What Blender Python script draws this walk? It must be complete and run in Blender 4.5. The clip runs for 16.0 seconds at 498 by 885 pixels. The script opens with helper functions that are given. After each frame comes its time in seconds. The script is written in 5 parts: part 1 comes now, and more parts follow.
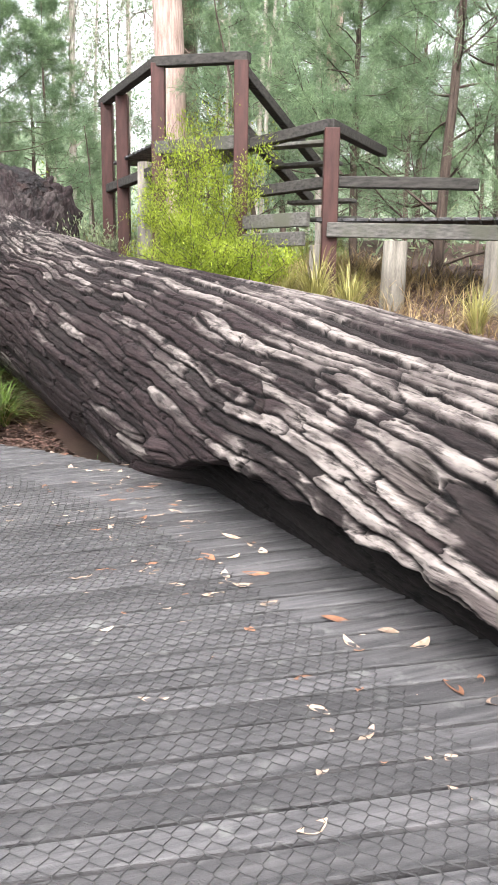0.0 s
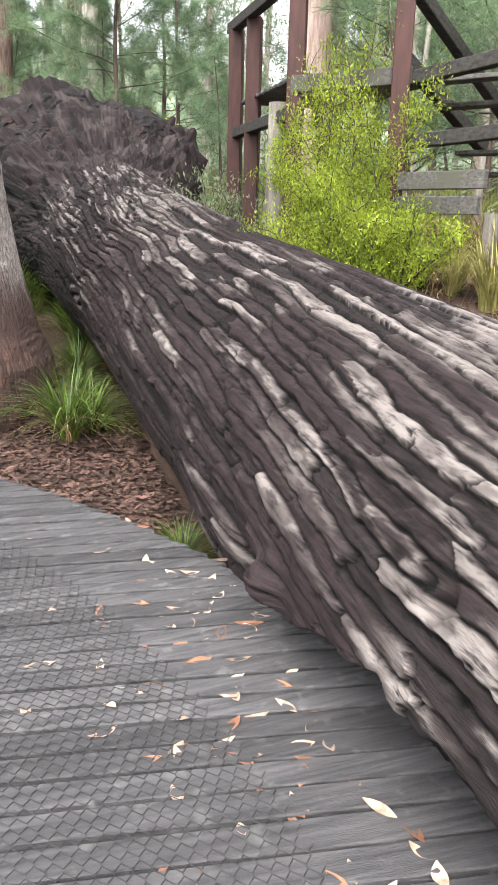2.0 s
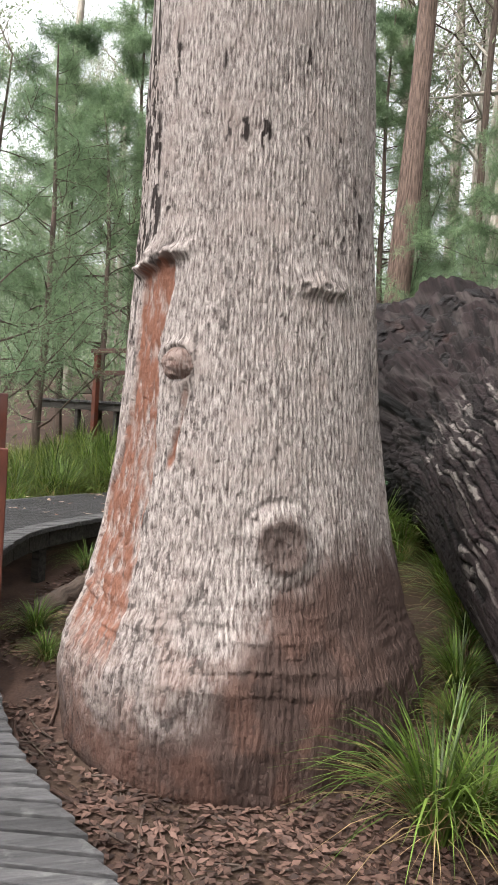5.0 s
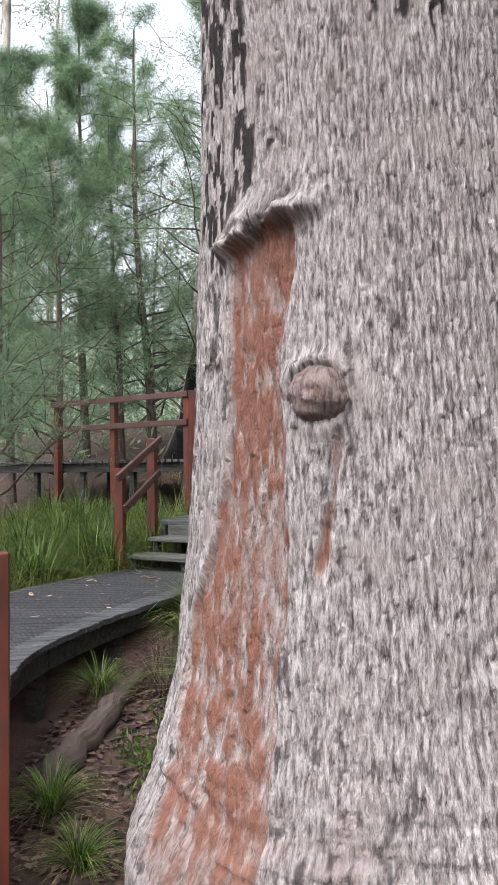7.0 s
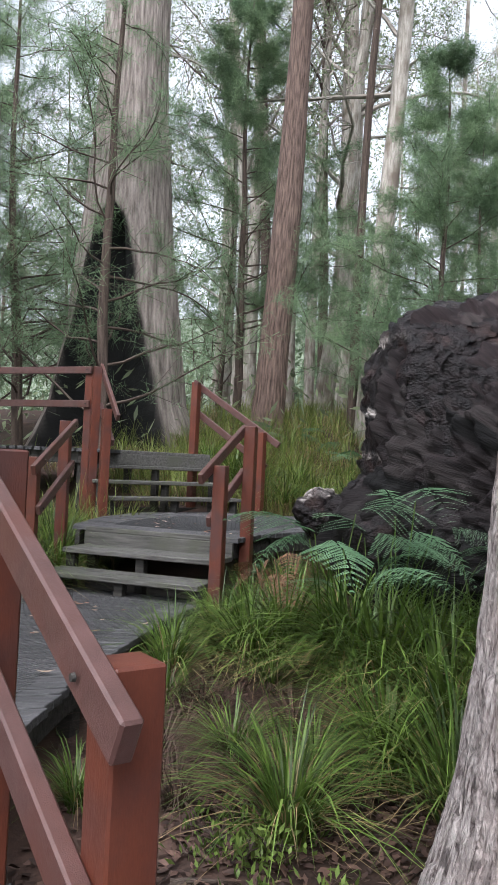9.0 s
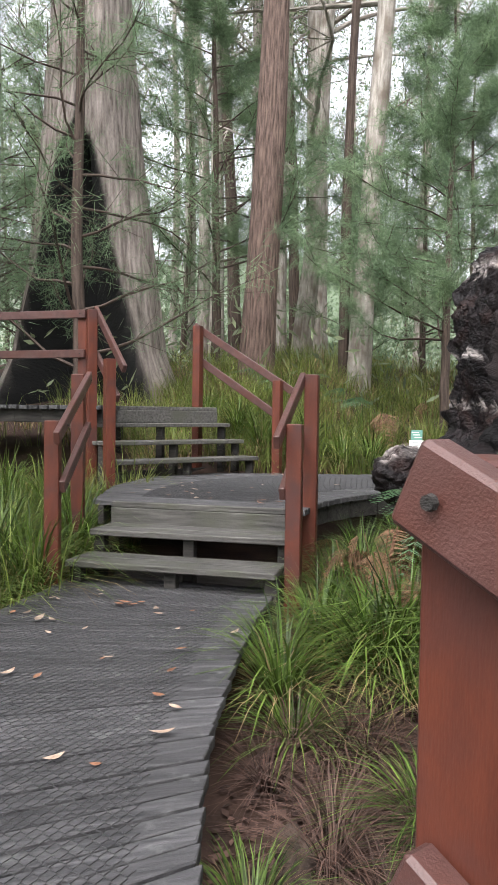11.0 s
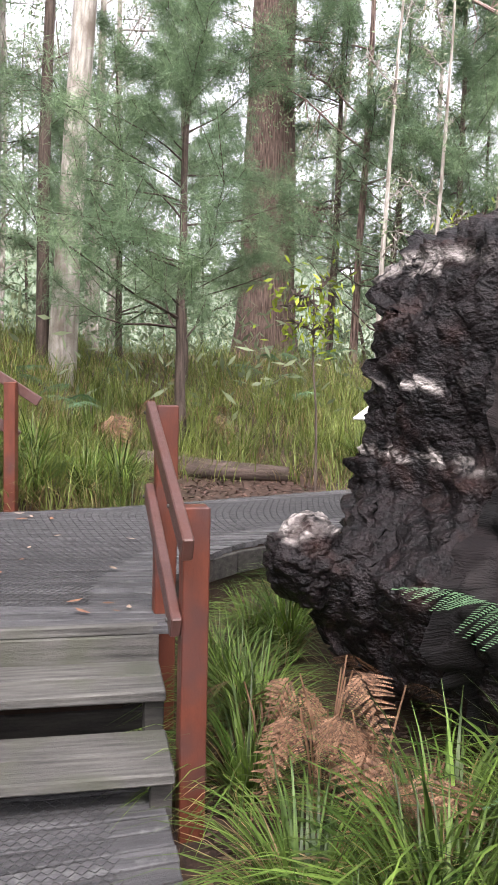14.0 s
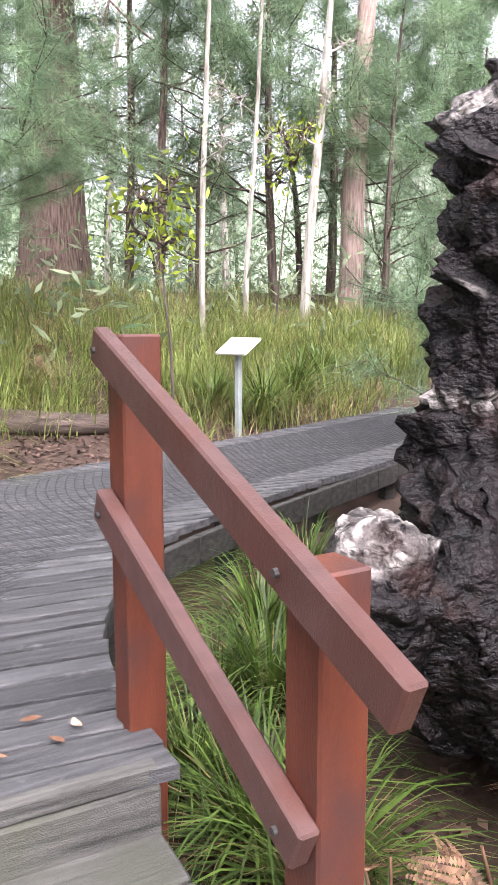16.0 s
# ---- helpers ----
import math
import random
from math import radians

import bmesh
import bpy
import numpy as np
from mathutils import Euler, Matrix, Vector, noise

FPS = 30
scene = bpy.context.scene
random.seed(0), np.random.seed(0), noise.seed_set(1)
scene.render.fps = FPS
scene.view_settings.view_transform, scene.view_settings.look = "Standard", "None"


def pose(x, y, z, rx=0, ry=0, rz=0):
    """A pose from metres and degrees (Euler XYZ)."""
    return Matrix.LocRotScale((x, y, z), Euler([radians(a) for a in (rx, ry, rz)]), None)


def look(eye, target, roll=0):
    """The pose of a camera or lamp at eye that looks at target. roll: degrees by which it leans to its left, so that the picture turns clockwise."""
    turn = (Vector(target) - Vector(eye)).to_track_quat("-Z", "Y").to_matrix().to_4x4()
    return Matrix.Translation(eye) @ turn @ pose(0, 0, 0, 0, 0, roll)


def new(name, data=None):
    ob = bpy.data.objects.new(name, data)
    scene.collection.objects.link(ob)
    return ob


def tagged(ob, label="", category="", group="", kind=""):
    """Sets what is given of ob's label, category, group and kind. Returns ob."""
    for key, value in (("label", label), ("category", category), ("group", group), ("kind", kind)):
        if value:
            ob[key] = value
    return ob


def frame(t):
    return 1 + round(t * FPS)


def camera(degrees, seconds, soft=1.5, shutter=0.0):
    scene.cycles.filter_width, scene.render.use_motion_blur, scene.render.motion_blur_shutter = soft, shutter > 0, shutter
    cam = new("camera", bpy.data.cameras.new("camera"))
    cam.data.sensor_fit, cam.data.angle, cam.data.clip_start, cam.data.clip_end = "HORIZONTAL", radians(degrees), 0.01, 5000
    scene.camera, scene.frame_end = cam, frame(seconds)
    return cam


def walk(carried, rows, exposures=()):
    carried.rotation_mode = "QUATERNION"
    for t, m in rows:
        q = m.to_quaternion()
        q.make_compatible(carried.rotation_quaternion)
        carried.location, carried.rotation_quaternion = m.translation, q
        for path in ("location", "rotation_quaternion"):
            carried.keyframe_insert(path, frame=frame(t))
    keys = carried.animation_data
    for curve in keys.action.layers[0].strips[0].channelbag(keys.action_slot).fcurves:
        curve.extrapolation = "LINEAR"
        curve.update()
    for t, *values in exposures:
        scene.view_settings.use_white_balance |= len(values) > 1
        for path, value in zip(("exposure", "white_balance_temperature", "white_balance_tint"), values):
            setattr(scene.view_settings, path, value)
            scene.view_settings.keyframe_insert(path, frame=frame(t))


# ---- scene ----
cam = camera(35.2, 16.0)
PATH = [
    (0, (-0.004, 0.066, 1.256), (-0.013, 2.029, 0.875), 0.7),
    (0.5, (0.006, 0.537, 1.415), (-0.105, 2.48, 0.953), -0.3),
    (1, (0.035, 0.977, 1.543), (-0.284, 2.897, 1.084), -0.2),
    (1.5, (-0.047, 1.377, 1.631), (-0.45, 3.272, 1.137), -0.3),
    (2, (-0.189, 1.916, 1.64), (-0.506, 3.816, 1.102), 1.5),
    (2.5, (-0.302, 2.474, 1.652), (-0.73, 4.389, 1.266), 2.4),
    (2.8, (-0.422, 2.784, 1.649), (-0.91, 4.692, 1.3), 2.5),
    (3, (-0.509, 2.995, 1.657), (-1.022, 4.9, 1.331), 2.4),
    (3.5, (-0.651, 3.435, 1.682), (-1.237, 5.332, 1.44), 3.0),
    (4, (-0.858, 3.87, 1.719), (-1.694, 5.674, 1.509), 3.6),
    (4.5, (-1.152, 4.221, 1.729), (-2.171, 5.932, 1.546), 3.6),
    (5, (-1.445, 4.609, 1.747), (-2.633, 6.218, 1.688), 3.6),
    (5.2, (-1.579, 4.761, 1.762), (-2.822, 6.327, 1.741), 3.9),
    (7.3, (-3.616, 5.788, 1.798), (-4.644, 7.501, 1.888), -1.2),
    (7.5, (-3.835, 5.892, 1.784), (-4.846, 7.613, 1.911), -1.0),
    (8, (-4.408, 6.16, 1.787), (-5.359, 7.916, 1.895), 2.2),
    (8.5, (-4.885, 6.379, 1.795), (-5.594, 8.248, 1.837), -0.3),
    (9, (-5.36, 6.613, 1.818), (-6.021, 8.5, 1.875), 2.7),
    (9.5, (-5.841, 6.82, 1.83), (-6.419, 8.733, 1.924), 0.3),
    (9.7, (-6.003, 6.883, 1.817), (-6.568, 8.801, 1.865), 0.2),
    (11.8, (-7.132, 8.024, 2.049), (-7.507, 9.981, 1.878), 2.5),
    (12, (-7.251, 8.129, 2.148), (-7.502, 10.102, 1.939), 1.7),
    (12.5, (-7.536, 8.433, 2.232), (-7.611, 10.42, 2.014), 1.9),
    (13, (-7.809, 8.882, 2.257), (-7.75, 10.875, 2.097), 0.3),
    (13.5, (-8.053, 9.31, 2.268), (-7.74, 11.277, 2.087), -0.8),
    (14, (-8.251, 9.796, 2.278), (-7.853, 11.751, 2.144), 1.3),
    (14.3, (-8.398, 10.107, 2.254), (-7.923, 12.043, 2.095), 2.0),
    (14.5, (-8.437, 10.316, 2.25), (-7.888, 12.235, 2.123), 1.6),
    (15, (-8.515, 10.803, 2.207), (-7.802, 12.657, 1.976), 1.5),
    (15.5, (-8.544, 11.352, 2.214), (-7.766, 13.181, 1.985), 1.0),
    (16, (-8.573, 11.856, 2.206), (-7.64, 13.602, 1.917), 0.0),
]
walk(cam, [(t, look(eye, target, roll)) for t, eye, target, roll in PATH], [(0, 2.62, 6450, 11), (0.5, 2.42, 6450, 11), (1.5, 2.42, 6450, 10), (3, 2.25, 6500, 10), (5, 1.87, 6600, 9), (7.5, 1.68, 6000, 11), (9.5, 1.6, 6000, 11), (12, 2.07, 6500, 13), (14, 2.24, 6400, 17), (16, 2.75, 6200, 19)])

# ---- world and light ----
world = bpy.data.worlds.new("overcast_sky")
scene.world = world
world.use_nodes = True
wn, wl = world.node_tree.nodes, world.node_tree.links
sky = wn.new("ShaderNodeTexSky")
sky.sky_type, sky.sun_disc = "NISHITA", False
sky.sun_elevation, sky.sun_rotation = radians(55), radians(200)
sky.air_density, sky.dust_density, sky.ozone_density = 1.0, 4.0, 0.6
cloud = wn.new("ShaderNodeHueSaturation")
cloud.inputs["Saturation"].default_value = 0.16
wl.new(sky.outputs[0], cloud.inputs["Color"])
wl.new(cloud.outputs[0], wn["Background"].inputs[0])
wn["Background"].inputs[1].default_value = 0.15
sun_data = bpy.data.lights.new("sun", "SUN")
sun_data.energy, sun_data.angle, sun_data.color = 0.7, radians(30), (1.0, 0.96, 0.9)
sun = new("sun", sun_data)
sun.matrix_world = look((3, -8, 20), (-4, 10, 0))


# ---- materials ----
def shader(name, dark, light, scale=6.0, fine=60.0, rough=0.8, bump=0.3, stretch=(1, 1, 1), uv=False, spec=0.3, third=None, third_scale=1.5, depth=0.01, third_at=(0.48, 0.66),
           translucent=0.0, random_tint=0.0, attr=None, attr_dark=None, island=False, broken=0.0, span=(0.5, 0.95)):
    m = bpy.data.materials.new(name)
    m.use_nodes = True
    n, l = m.node_tree.nodes, m.node_tree.links
    b = n["Principled BSDF"]
    b.inputs["Roughness"].default_value = rough
    b.inputs["Specular IOR Level"].default_value = spec
    co = n.new("ShaderNodeTexCoord")
    mp = n.new("ShaderNodeMapping")
    mp.inputs["Scale"].default_value = stretch
    base_co = co.outputs["UV" if uv else "Object"]
    if random_tint and not island:
        oi, mul, off = n.new("ShaderNodeObjectInfo"), n.new("ShaderNodeMath"), n.new("ShaderNodeVectorMath")
        mul.operation, mul.inputs[1].default_value = "MULTIPLY", 61.0
        l.new(oi.outputs["Random"], mul.inputs[0])
        l.new(base_co, off.inputs[0])
        l.new(mul.outputs[0], off.inputs[1])
        base_co = off.outputs[0]
    l.new(base_co, mp.inputs[0])
    n1 = n.new("ShaderNodeTexNoise")
    n1.inputs["Scale"].default_value, n1.inputs["Detail"].default_value = scale, 5
    n2 = n.new("ShaderNodeTexNoise")
    n2.inputs["Scale"].default_value, n2.inputs["Detail"].default_value = fine, 4
    l.new(mp.outputs[0], n1.inputs[0])
    l.new(mp.outputs[0], n2.inputs[0])
    add = n.new("ShaderNodeMath")
    add.operation = "MULTIPLY_ADD"
    l.new(n2.outputs[0], add.inputs[0])
    add.inputs[1].default_value = 0.45
    l.new(n1.outputs[0], add.inputs[2])
    ramp = n.new("ShaderNodeValToRGB")
    ramp.color_ramp.elements[0].position, ramp.color_ramp.elements[1].position = span
    ramp.color_ramp.elements[0].color, ramp.color_ramp.elements[1].color = (*dark, 1), (*light, 1)
    l.new(add.outputs[0], ramp.inputs[0])
    colour = ramp.outputs[0]

    def mix(fac, a, bcol, kind="MIX"):
        x = n.new("ShaderNodeMix")
        x.data_type, x.blend_type = "RGBA", kind
        if isinstance(fac, float):
            x.inputs[0].default_value = fac
        else:
            l.new(fac, x.inputs[0])
        l.new(a, x.inputs[6])
        if isinstance(bcol, tuple):
            x.inputs[7].default_value = (*bcol, 1)
        else:
            l.new(bcol, x.inputs[7])
        return x.outputs[2]

    if third:
        n3 = n.new("ShaderNodeTexNoise")
        n3.inputs["Scale"].default_value, n3.inputs["Detail"].default_value = third_scale, 6
        l.new(base_co, n3.inputs[0])
        r3 = n.new("ShaderNodeValToRGB")
        r3.color_ramp.elements[0].position, r3.color_ramp.elements[1].position = third_at
        l.new(n3.outputs[0], r3.inputs[0])
        colour = mix(r3.outputs[0], colour, third)
    for key, tone in ([(attr, attr_dark)] if isinstance(attr, str) else attr or []):
        a = n.new("ShaderNodeAttribute")
        a.attribute_name = key
        fac = a.outputs["Fac"]
        if broken and key != "furrow_shade":
            cut, prod = n.new("ShaderNodeMapRange"), n.new("ShaderNodeMath")
            cut.interpolation_type = "SMOOTHSTEP"
            cut.inputs[1].default_value, cut.inputs[2].default_value = 0.70 - broken, 0.78
            prod.operation = "MULTIPLY"
            l.new(add.outputs[0], cut.inputs[0])
            l.new(cut.outputs[0], prod.inputs[0])
            l.new(fac, prod.inputs[1])
            fac = prod.outputs[0]
        colour = mix(fac, colour, tone)
    if random_tint:
        r = n.new("ShaderNodeNewGeometry") if island else n.new("ShaderNodeObjectInfo")
        hs = n.new("ShaderNodeHueSaturation")
        mr = n.new("ShaderNodeMapRange")
        mr.inputs[3].default_value, mr.inputs[4].default_value = 1 - random_tint, 1 + random_tint
        l.new(r.outputs["Random Per Island" if island else "Random"], mr.inputs[0])
        l.new(mr.outputs[0], hs.inputs["Value"])
        l.new(colour, hs.inputs["Color"])
        colour = hs.outputs[0]
    l.new(colour, b.inputs["Base Color"])
    if bump:
        bp = n.new("ShaderNodeBump")
        bp.inputs["Strength"].default_value, bp.inputs["Distance"].default_value = bump, depth
        l.new(add.outputs[0], bp.inputs["Height"])
        l.new(bp.outputs[0], b.inputs["Normal"])
    if translucent:
        tr = n.new("ShaderNodeBsdfTranslucent")
        l.new(colour, tr.inputs[0])
        ms = n.new("ShaderNodeMixShader")
        ms.inputs[0].default_value = translucent
        l.new(b.outputs[0], ms.inputs[1])
        l.new(tr.outputs[0], ms.inputs[2])
        l.new(ms.outputs[0], n["Material Output"].inputs[0])
    return m


M_PLANK = shader("weathered_plank", (0.026, 0.0255, 0.027), (0.088, 0.084, 0.087), 3, 40, 0.6, 0.8, (1, 14, 14), third=(0.115, 0.115, 0.112), third_scale=13, third_at=(0.60, 0.74), random_tint=0.3)
M_STEP = shader("grey_step_timber", (0.036, 0.034, 0.031), (0.125, 0.118, 0.108), 3, 40, 0.75, 0.8, (1, 14, 14), third=(0.070, 0.070, 0.054), third_scale=3.0, random_tint=0.15)
M_BEARER = shader("dark_bearer", (0.014, 0.013, 0.012), (0.055, 0.05, 0.045), 3, 40, 0.85, 0.5, (1, 10, 10))
M_WIRE = shader("dull_wire", (0.022, 0.022, 0.023), (0.055, 0.054, 0.055), 20, 80, 0.55, 0.0)
M_RED = shader("red_brown_paint", (0.070, 0.017, 0.009), (0.110, 0.028, 0.014), 3, 50, 0.5, 0.25, (6, 6, 1.2), third=(0.060, 0.022, 0.018), third_scale=4.0, random_tint=0.08, spec=0.4)
M_OLDRED = shader("old_red_paint", (0.030, 0.012, 0.010), (0.065, 0.024, 0.020), 3, 50, 0.6, 0.3, (6, 6, 1.2), random_tint=0.1)
M_RAIL = shader("red_brown_rail", (0.055, 0.025, 0.021), (0.090, 0.043, 0.038), 3, 50, 0.42, 0.3, (6, 6, 6), third=(0.075, 0.027, 0.020), third_scale=4.0, random_tint=0.08, spec=0.45)
M_LOG = shader("log_bark", (0.0065, 0.0046, 0.0048), (0.036, 0.0240, 0.0250), 7, 50, 0.7, 1.0, (7, 0.9, 1), uv=True, spec=0.16, depth=0.02, broken=0.24, attr=[("weathered", (0.225, 0.198, 0.184)), ("furrow_shade", (0.0035, 0.003, 0.003))])
M_CHAR = shader("charred_root", (0.0020, 0.0018, 0.0021), (0.0155, 0.0105, 0.0110), 9, 40, 0.5, 1.0, (1, 1, 1.35), spec=0.22, third=(0.026, 0.0125, 0.0105), third_scale=4.0, third_at=(0.54, 0.72), attr="weathered", attr_dark=(0.36, 0.32, 0.30), depth=0.05, broken=0.14)
M_TINGLE = shader("pale_fibrous_bark", (0.098, 0.076, 0.072), (0.435, 0.383, 0.362), 9, 42, 0.85, 1.0, (8, 1.6, 1), uv=True, spec=0.15, depth=0.025, span=(0.55, 0.86), third=(0.30, 0.246, 0.228), third_scale=3.5, third_at=(0.5, 0.75), attr=[("foot", (0.066, 0.043, 0.037)), ("scar", (0.190, 0.088, 0.061)), ("fleck", (0.024, 0.018, 0.017))])
M_BARK_RED = shader("furrowed_red_bark", (0.040, 0.026, 0.022), (0.27, 0.185, 0.152), 2.2, 24, 0.9, 1.0, (9, 1.1, 1), uv=True, depth=0.06)
M_BARK_PALE = shader("pale_gum_bark", (0.17, 0.145, 0.12), (0.50, 0.46, 0.41), 3, 30, 0.8, 0.3, (4, 0.8, 1), uv=True, third=(0.15, 0.12, 0.095), third_scale=1.2)
M_BARK_DARK = shader("dark_sapling_bark", (0.035, 0.025, 0.02), (0.13, 0.095, 0.078), 3, 30, 0.9, 0.8, (6, 0.8, 1), uv=True, depth=0.03)
M_GROUND = shader("forest_soil", (0.022, 0.013, 0.010), (0.085, 0.050, 0.038), 3, 45, 0.95, 0.9, third=(0.050, 0.033, 0.022), third_scale=0.35)
M_LITTER = shader("dry_leaf", (0.030, 0.017, 0.013), (0.120, 0.070, 0.055), 4, 30, 0.7, 0.2, random_tint=0.65, island=True)
M_LEAF_PALE = shader("fallen_leaf", (0.20, 0.13, 0.09), (0.48, 0.37, 0.29), 30, 90, 0.6, 0.1, random_tint=0.35)
M_LEAF_RED = shader("fallen_leaf_rust", (0.15, 0.065, 0.035), (0.27, 0.135, 0.08), 30, 90, 0.6, 0.1, random_tint=0.3)
M_GRASS = shader("sedge_grass", (0.024, 0.052, 0.009), (0.140, 0.205, 0.042), 2, 8, 0.4, 0.0, random_tint=0.65, island=True, translucent=0.35)
M_MEADOW = shader("meadow_sedge", (0.066, 0.098, 0.018), (0.255, 0.295, 0.088), 1.2, 8, 0.45, 0.0, random_tint=0.55, island=True, translucent=0.4)
M_STRAW = shader("dry_grass", (0.14, 0.095, 0.045), (0.36, 0.27, 0.14), 2, 8, 0.6, 0.0, random_tint=0.5, island=True, translucent=0.25)
M_NEEDLE = shader("sheoak_needles", (0.095, 0.152, 0.085), (0.235, 0.325, 0.18), 0.8, 5, 0.55, 0.0, random_tint=0.4, island=True, translucent=0.5)
M_GUMLEAF = shader("gum_leaves", (0.13, 0.165, 0.095), (0.29, 0.335, 0.20), 0.8, 5, 0.5, 0.0, random_tint=0.45, island=True, translucent=0.5)
M_LIME = shader("lime_leaves", (0.115, 0.165, 0.012), (0.32, 0.39, 0.045), 3, 9, 0.5, 0.0, random_tint=0.45, island=True, translucent=0.45)
M_FERN = shader("bracken_green", (0.055, 0.12, 0.06), (0.14, 0.24, 0.13), 3, 9, 0.5, 0.0, random_tint=0.25, island=True, translucent=0.35)
M_FERN_DEAD = shader("bracken_dead", (0.070, 0.034, 0.020), (0.26, 0.150, 0.090), 5, 15, 0.7, 0.0, random_tint=0.55, island=True, translucent=0.2)
M_BARK_PINK = shader("pinkish_bark", (0.17, 0.11, 0.092), (0.44, 0.33, 0.29), 3, 30, 0.85, 0.6, (6, 0.8, 1), uv=True, depth=0.02)
M_STUMP = shader("grey_stump_timber", (0.07, 0.062, 0.052), (0.20, 0.18, 0.155), 3, 30, 0.85, 0.6, (6, 6, 0.8))
M_HAZE = shader("painted_forest_haze", (0.21, 0.27, 0.18), (0.46, 0.52, 0.42), 0.06, 0.5, 1.0, 0.0, (1, 1, 0.45))
M_HAY = shader("yellow_grass", (0.16, 0.15, 0.045), (0.40, 0.37, 0.14), 2, 8, 0.5, 0.0, random_tint=0.4, island=True, translucent=0.35)
M_CREEPER = shader("creeper_leaves", (0.050, 0.090, 0.018), (0.165, 0.225, 0.05), 3, 9, 0.5, 0.0, random_tint=0.45, island=True, translucent=0.4)
M_STEEL = shader("galvanised_post", (0.17, 0.185, 0.18), (0.27, 0.285, 0.28), 6, 60, 0.4, 0.05, spec=0.5)
M_WHITE = shader("white_panel", (0.66, 0.66, 0.62), (0.78, 0.78, 0.74), 6, 60, 0.4, 0.02)
M_GREEN = shader("green_panel", (0.10, 0.24, 0.19), (0.16, 0.32, 0.26), 6, 60, 0.4, 0.02)
M_INK = shader("faded_print", (0.30, 0.32, 0.31), (0.40, 0.42, 0.40), 6, 60, 0.6, 0.0)


# ---- geometry helpers ----
rng = np.random.default_rng(7)


class Builder:
    """Collects vertices, faces and uv coordinates of one mesh."""

    def __init__(self):
        self.v, self.f, self.uv, self.n = [], [], [], 0

    def add(self, verts, faces, uvs=None):
        verts = np.asarray(verts, float)
        self.v.append(verts)
        self.f.extend([tuple(i + self.n for i in q) for q in faces])
        self.uv.append(np.zeros((len(verts), 2)) if uvs is None else np.asarray(uvs, float))
        self.n += len(verts)

    def box(self, m, sx, sy, sz, c=0.006):
        """A box with chamfered edges, centred on the pose m."""
        hx, hy, hz = sx / 2, sy / 2, sz / 2
        c = min(c, hx * 0.6, hy * 0.6, hz * 0.6)
        pts, ids = [], {}
        for ix in (-1, 1):
            for iy in (-1, 1):
                for iz in (-1, 1):
                    for ax in range(3):
                        p = [ix * (hx - c), iy * (hy - c), iz * (hz - c)]
                        p[ax] += (ix, iy, iz)[ax] * c
                        ids[(ix, iy, iz, ax)] = len(pts)
                        pts.append(p)
        faces = []
        for ax in range(3):
            o = [a for a in range(3) if a != ax]
            for sgn in (-1, 1):
                q = []
                for a, b in ((-1, -1), (1, -1), (1, 1), (-1, 1)):
                    k = [0, 0, 0]
                    k[ax], k[o[0]], k[o[1]] = sgn, a, b
                    q.append(ids[(*k, ax)])
                faces.append(q)
            for a in (-1, 1):
                for b in (-1, 1):
                    q = []
                    for e, axis in ((-1, o[0]), (1, o[0]), (1, o[1]), (-1, o[1])):
                        k = [0, 0, 0]
                        k[ax], k[o[0]], k[o[1]] = e, a, b
                        q.append(ids[(*k, axis)])
                    faces.append(q)
        for ix in (-1, 1):
            for iy in (-1, 1):
                for iz in (-1, 1):
                    faces.append([ids[(ix, iy, iz, a)] for a in range(3)])
        pts = [m @ Vector(p) for p in pts]
        self.add([tuple(p) for p in pts], faces)
        return self

    def beam(self, p0, p1, w, h, c=0.006, roll=0.0):
        """A rectangular timber from p0 to p1: w across, h upright."""
        p0, p1 = Vector(p0), Vector(p1)
        d = p1 - p0
        x = d.normalized()
        y = Vector((0, 0, 1)).cross(x)
        y = y.normalized() if y.length > 1e-4 else Vector((0, 1, 0))
        z = x.cross(y)
        m = Matrix((x, y, z)).transposed().to_4x4() @ pose(0, 0, 0, roll, 0, 0)
        return self.box(Matrix.Translation((p0 + p1) / 2) @ m, d.length, w, h, c)

    def tube(self, path, radii, sides=10, wobble=0.0, cap=True, seed=0):
        path = np.asarray(path, float)
        k = len(path)
        tang = np.gradient(path, axis=0)
        tang /= np.linalg.norm(tang, axis=1)[:, None] + 1e-9
        ref = np.array([0, 0, 1.0]) if abs(tang[0, 2]) < 0.8 else np.array([1.0, 0, 0])
        a = np.linspace(0, 2 * np.pi, sides + 1)
        vs, uvs, run = [], [], 0.0
        r2 = np.random.default_rng(seed + 11)
        ph = r2.uniform(0, 6.28, 3)
        for i in range(k):
            u = np.cross(ref, tang[i])
            u /= np.linalg.norm(u) + 1e-9
            w = np.cross(tang[i], u)
            if i:
                run += np.linalg.norm(path[i] - path[i - 1])
            r = radii[i] * (1 + wobble * (np.sin(2 * a + ph[0] + run) + 0.6 * np.sin(3 * a + ph[1] - 0.7 * run) + 0.4 * np.sin(7 * a + ph[2])))
            vs.append(path[i] + np.cos(a)[:, None] * u * r[:, None] + np.sin(a)[:, None] * w * r[:, None])
            uvs.append(np.stack([a * max(radii), np.full(sides + 1, run)], 1))
        faces = [(i * (sides + 1) + j, i * (sides + 1) + j + 1, (i + 1) * (sides + 1) + j + 1, (i + 1) * (sides + 1) + j)
                 for i in range(k - 1) for j in range(sides)]
        if cap:
            faces.append(tuple((k - 1) * (sides + 1) + j for j in range(sides)))
        self.add(np.concatenate(vs), faces, np.concatenate(uvs))
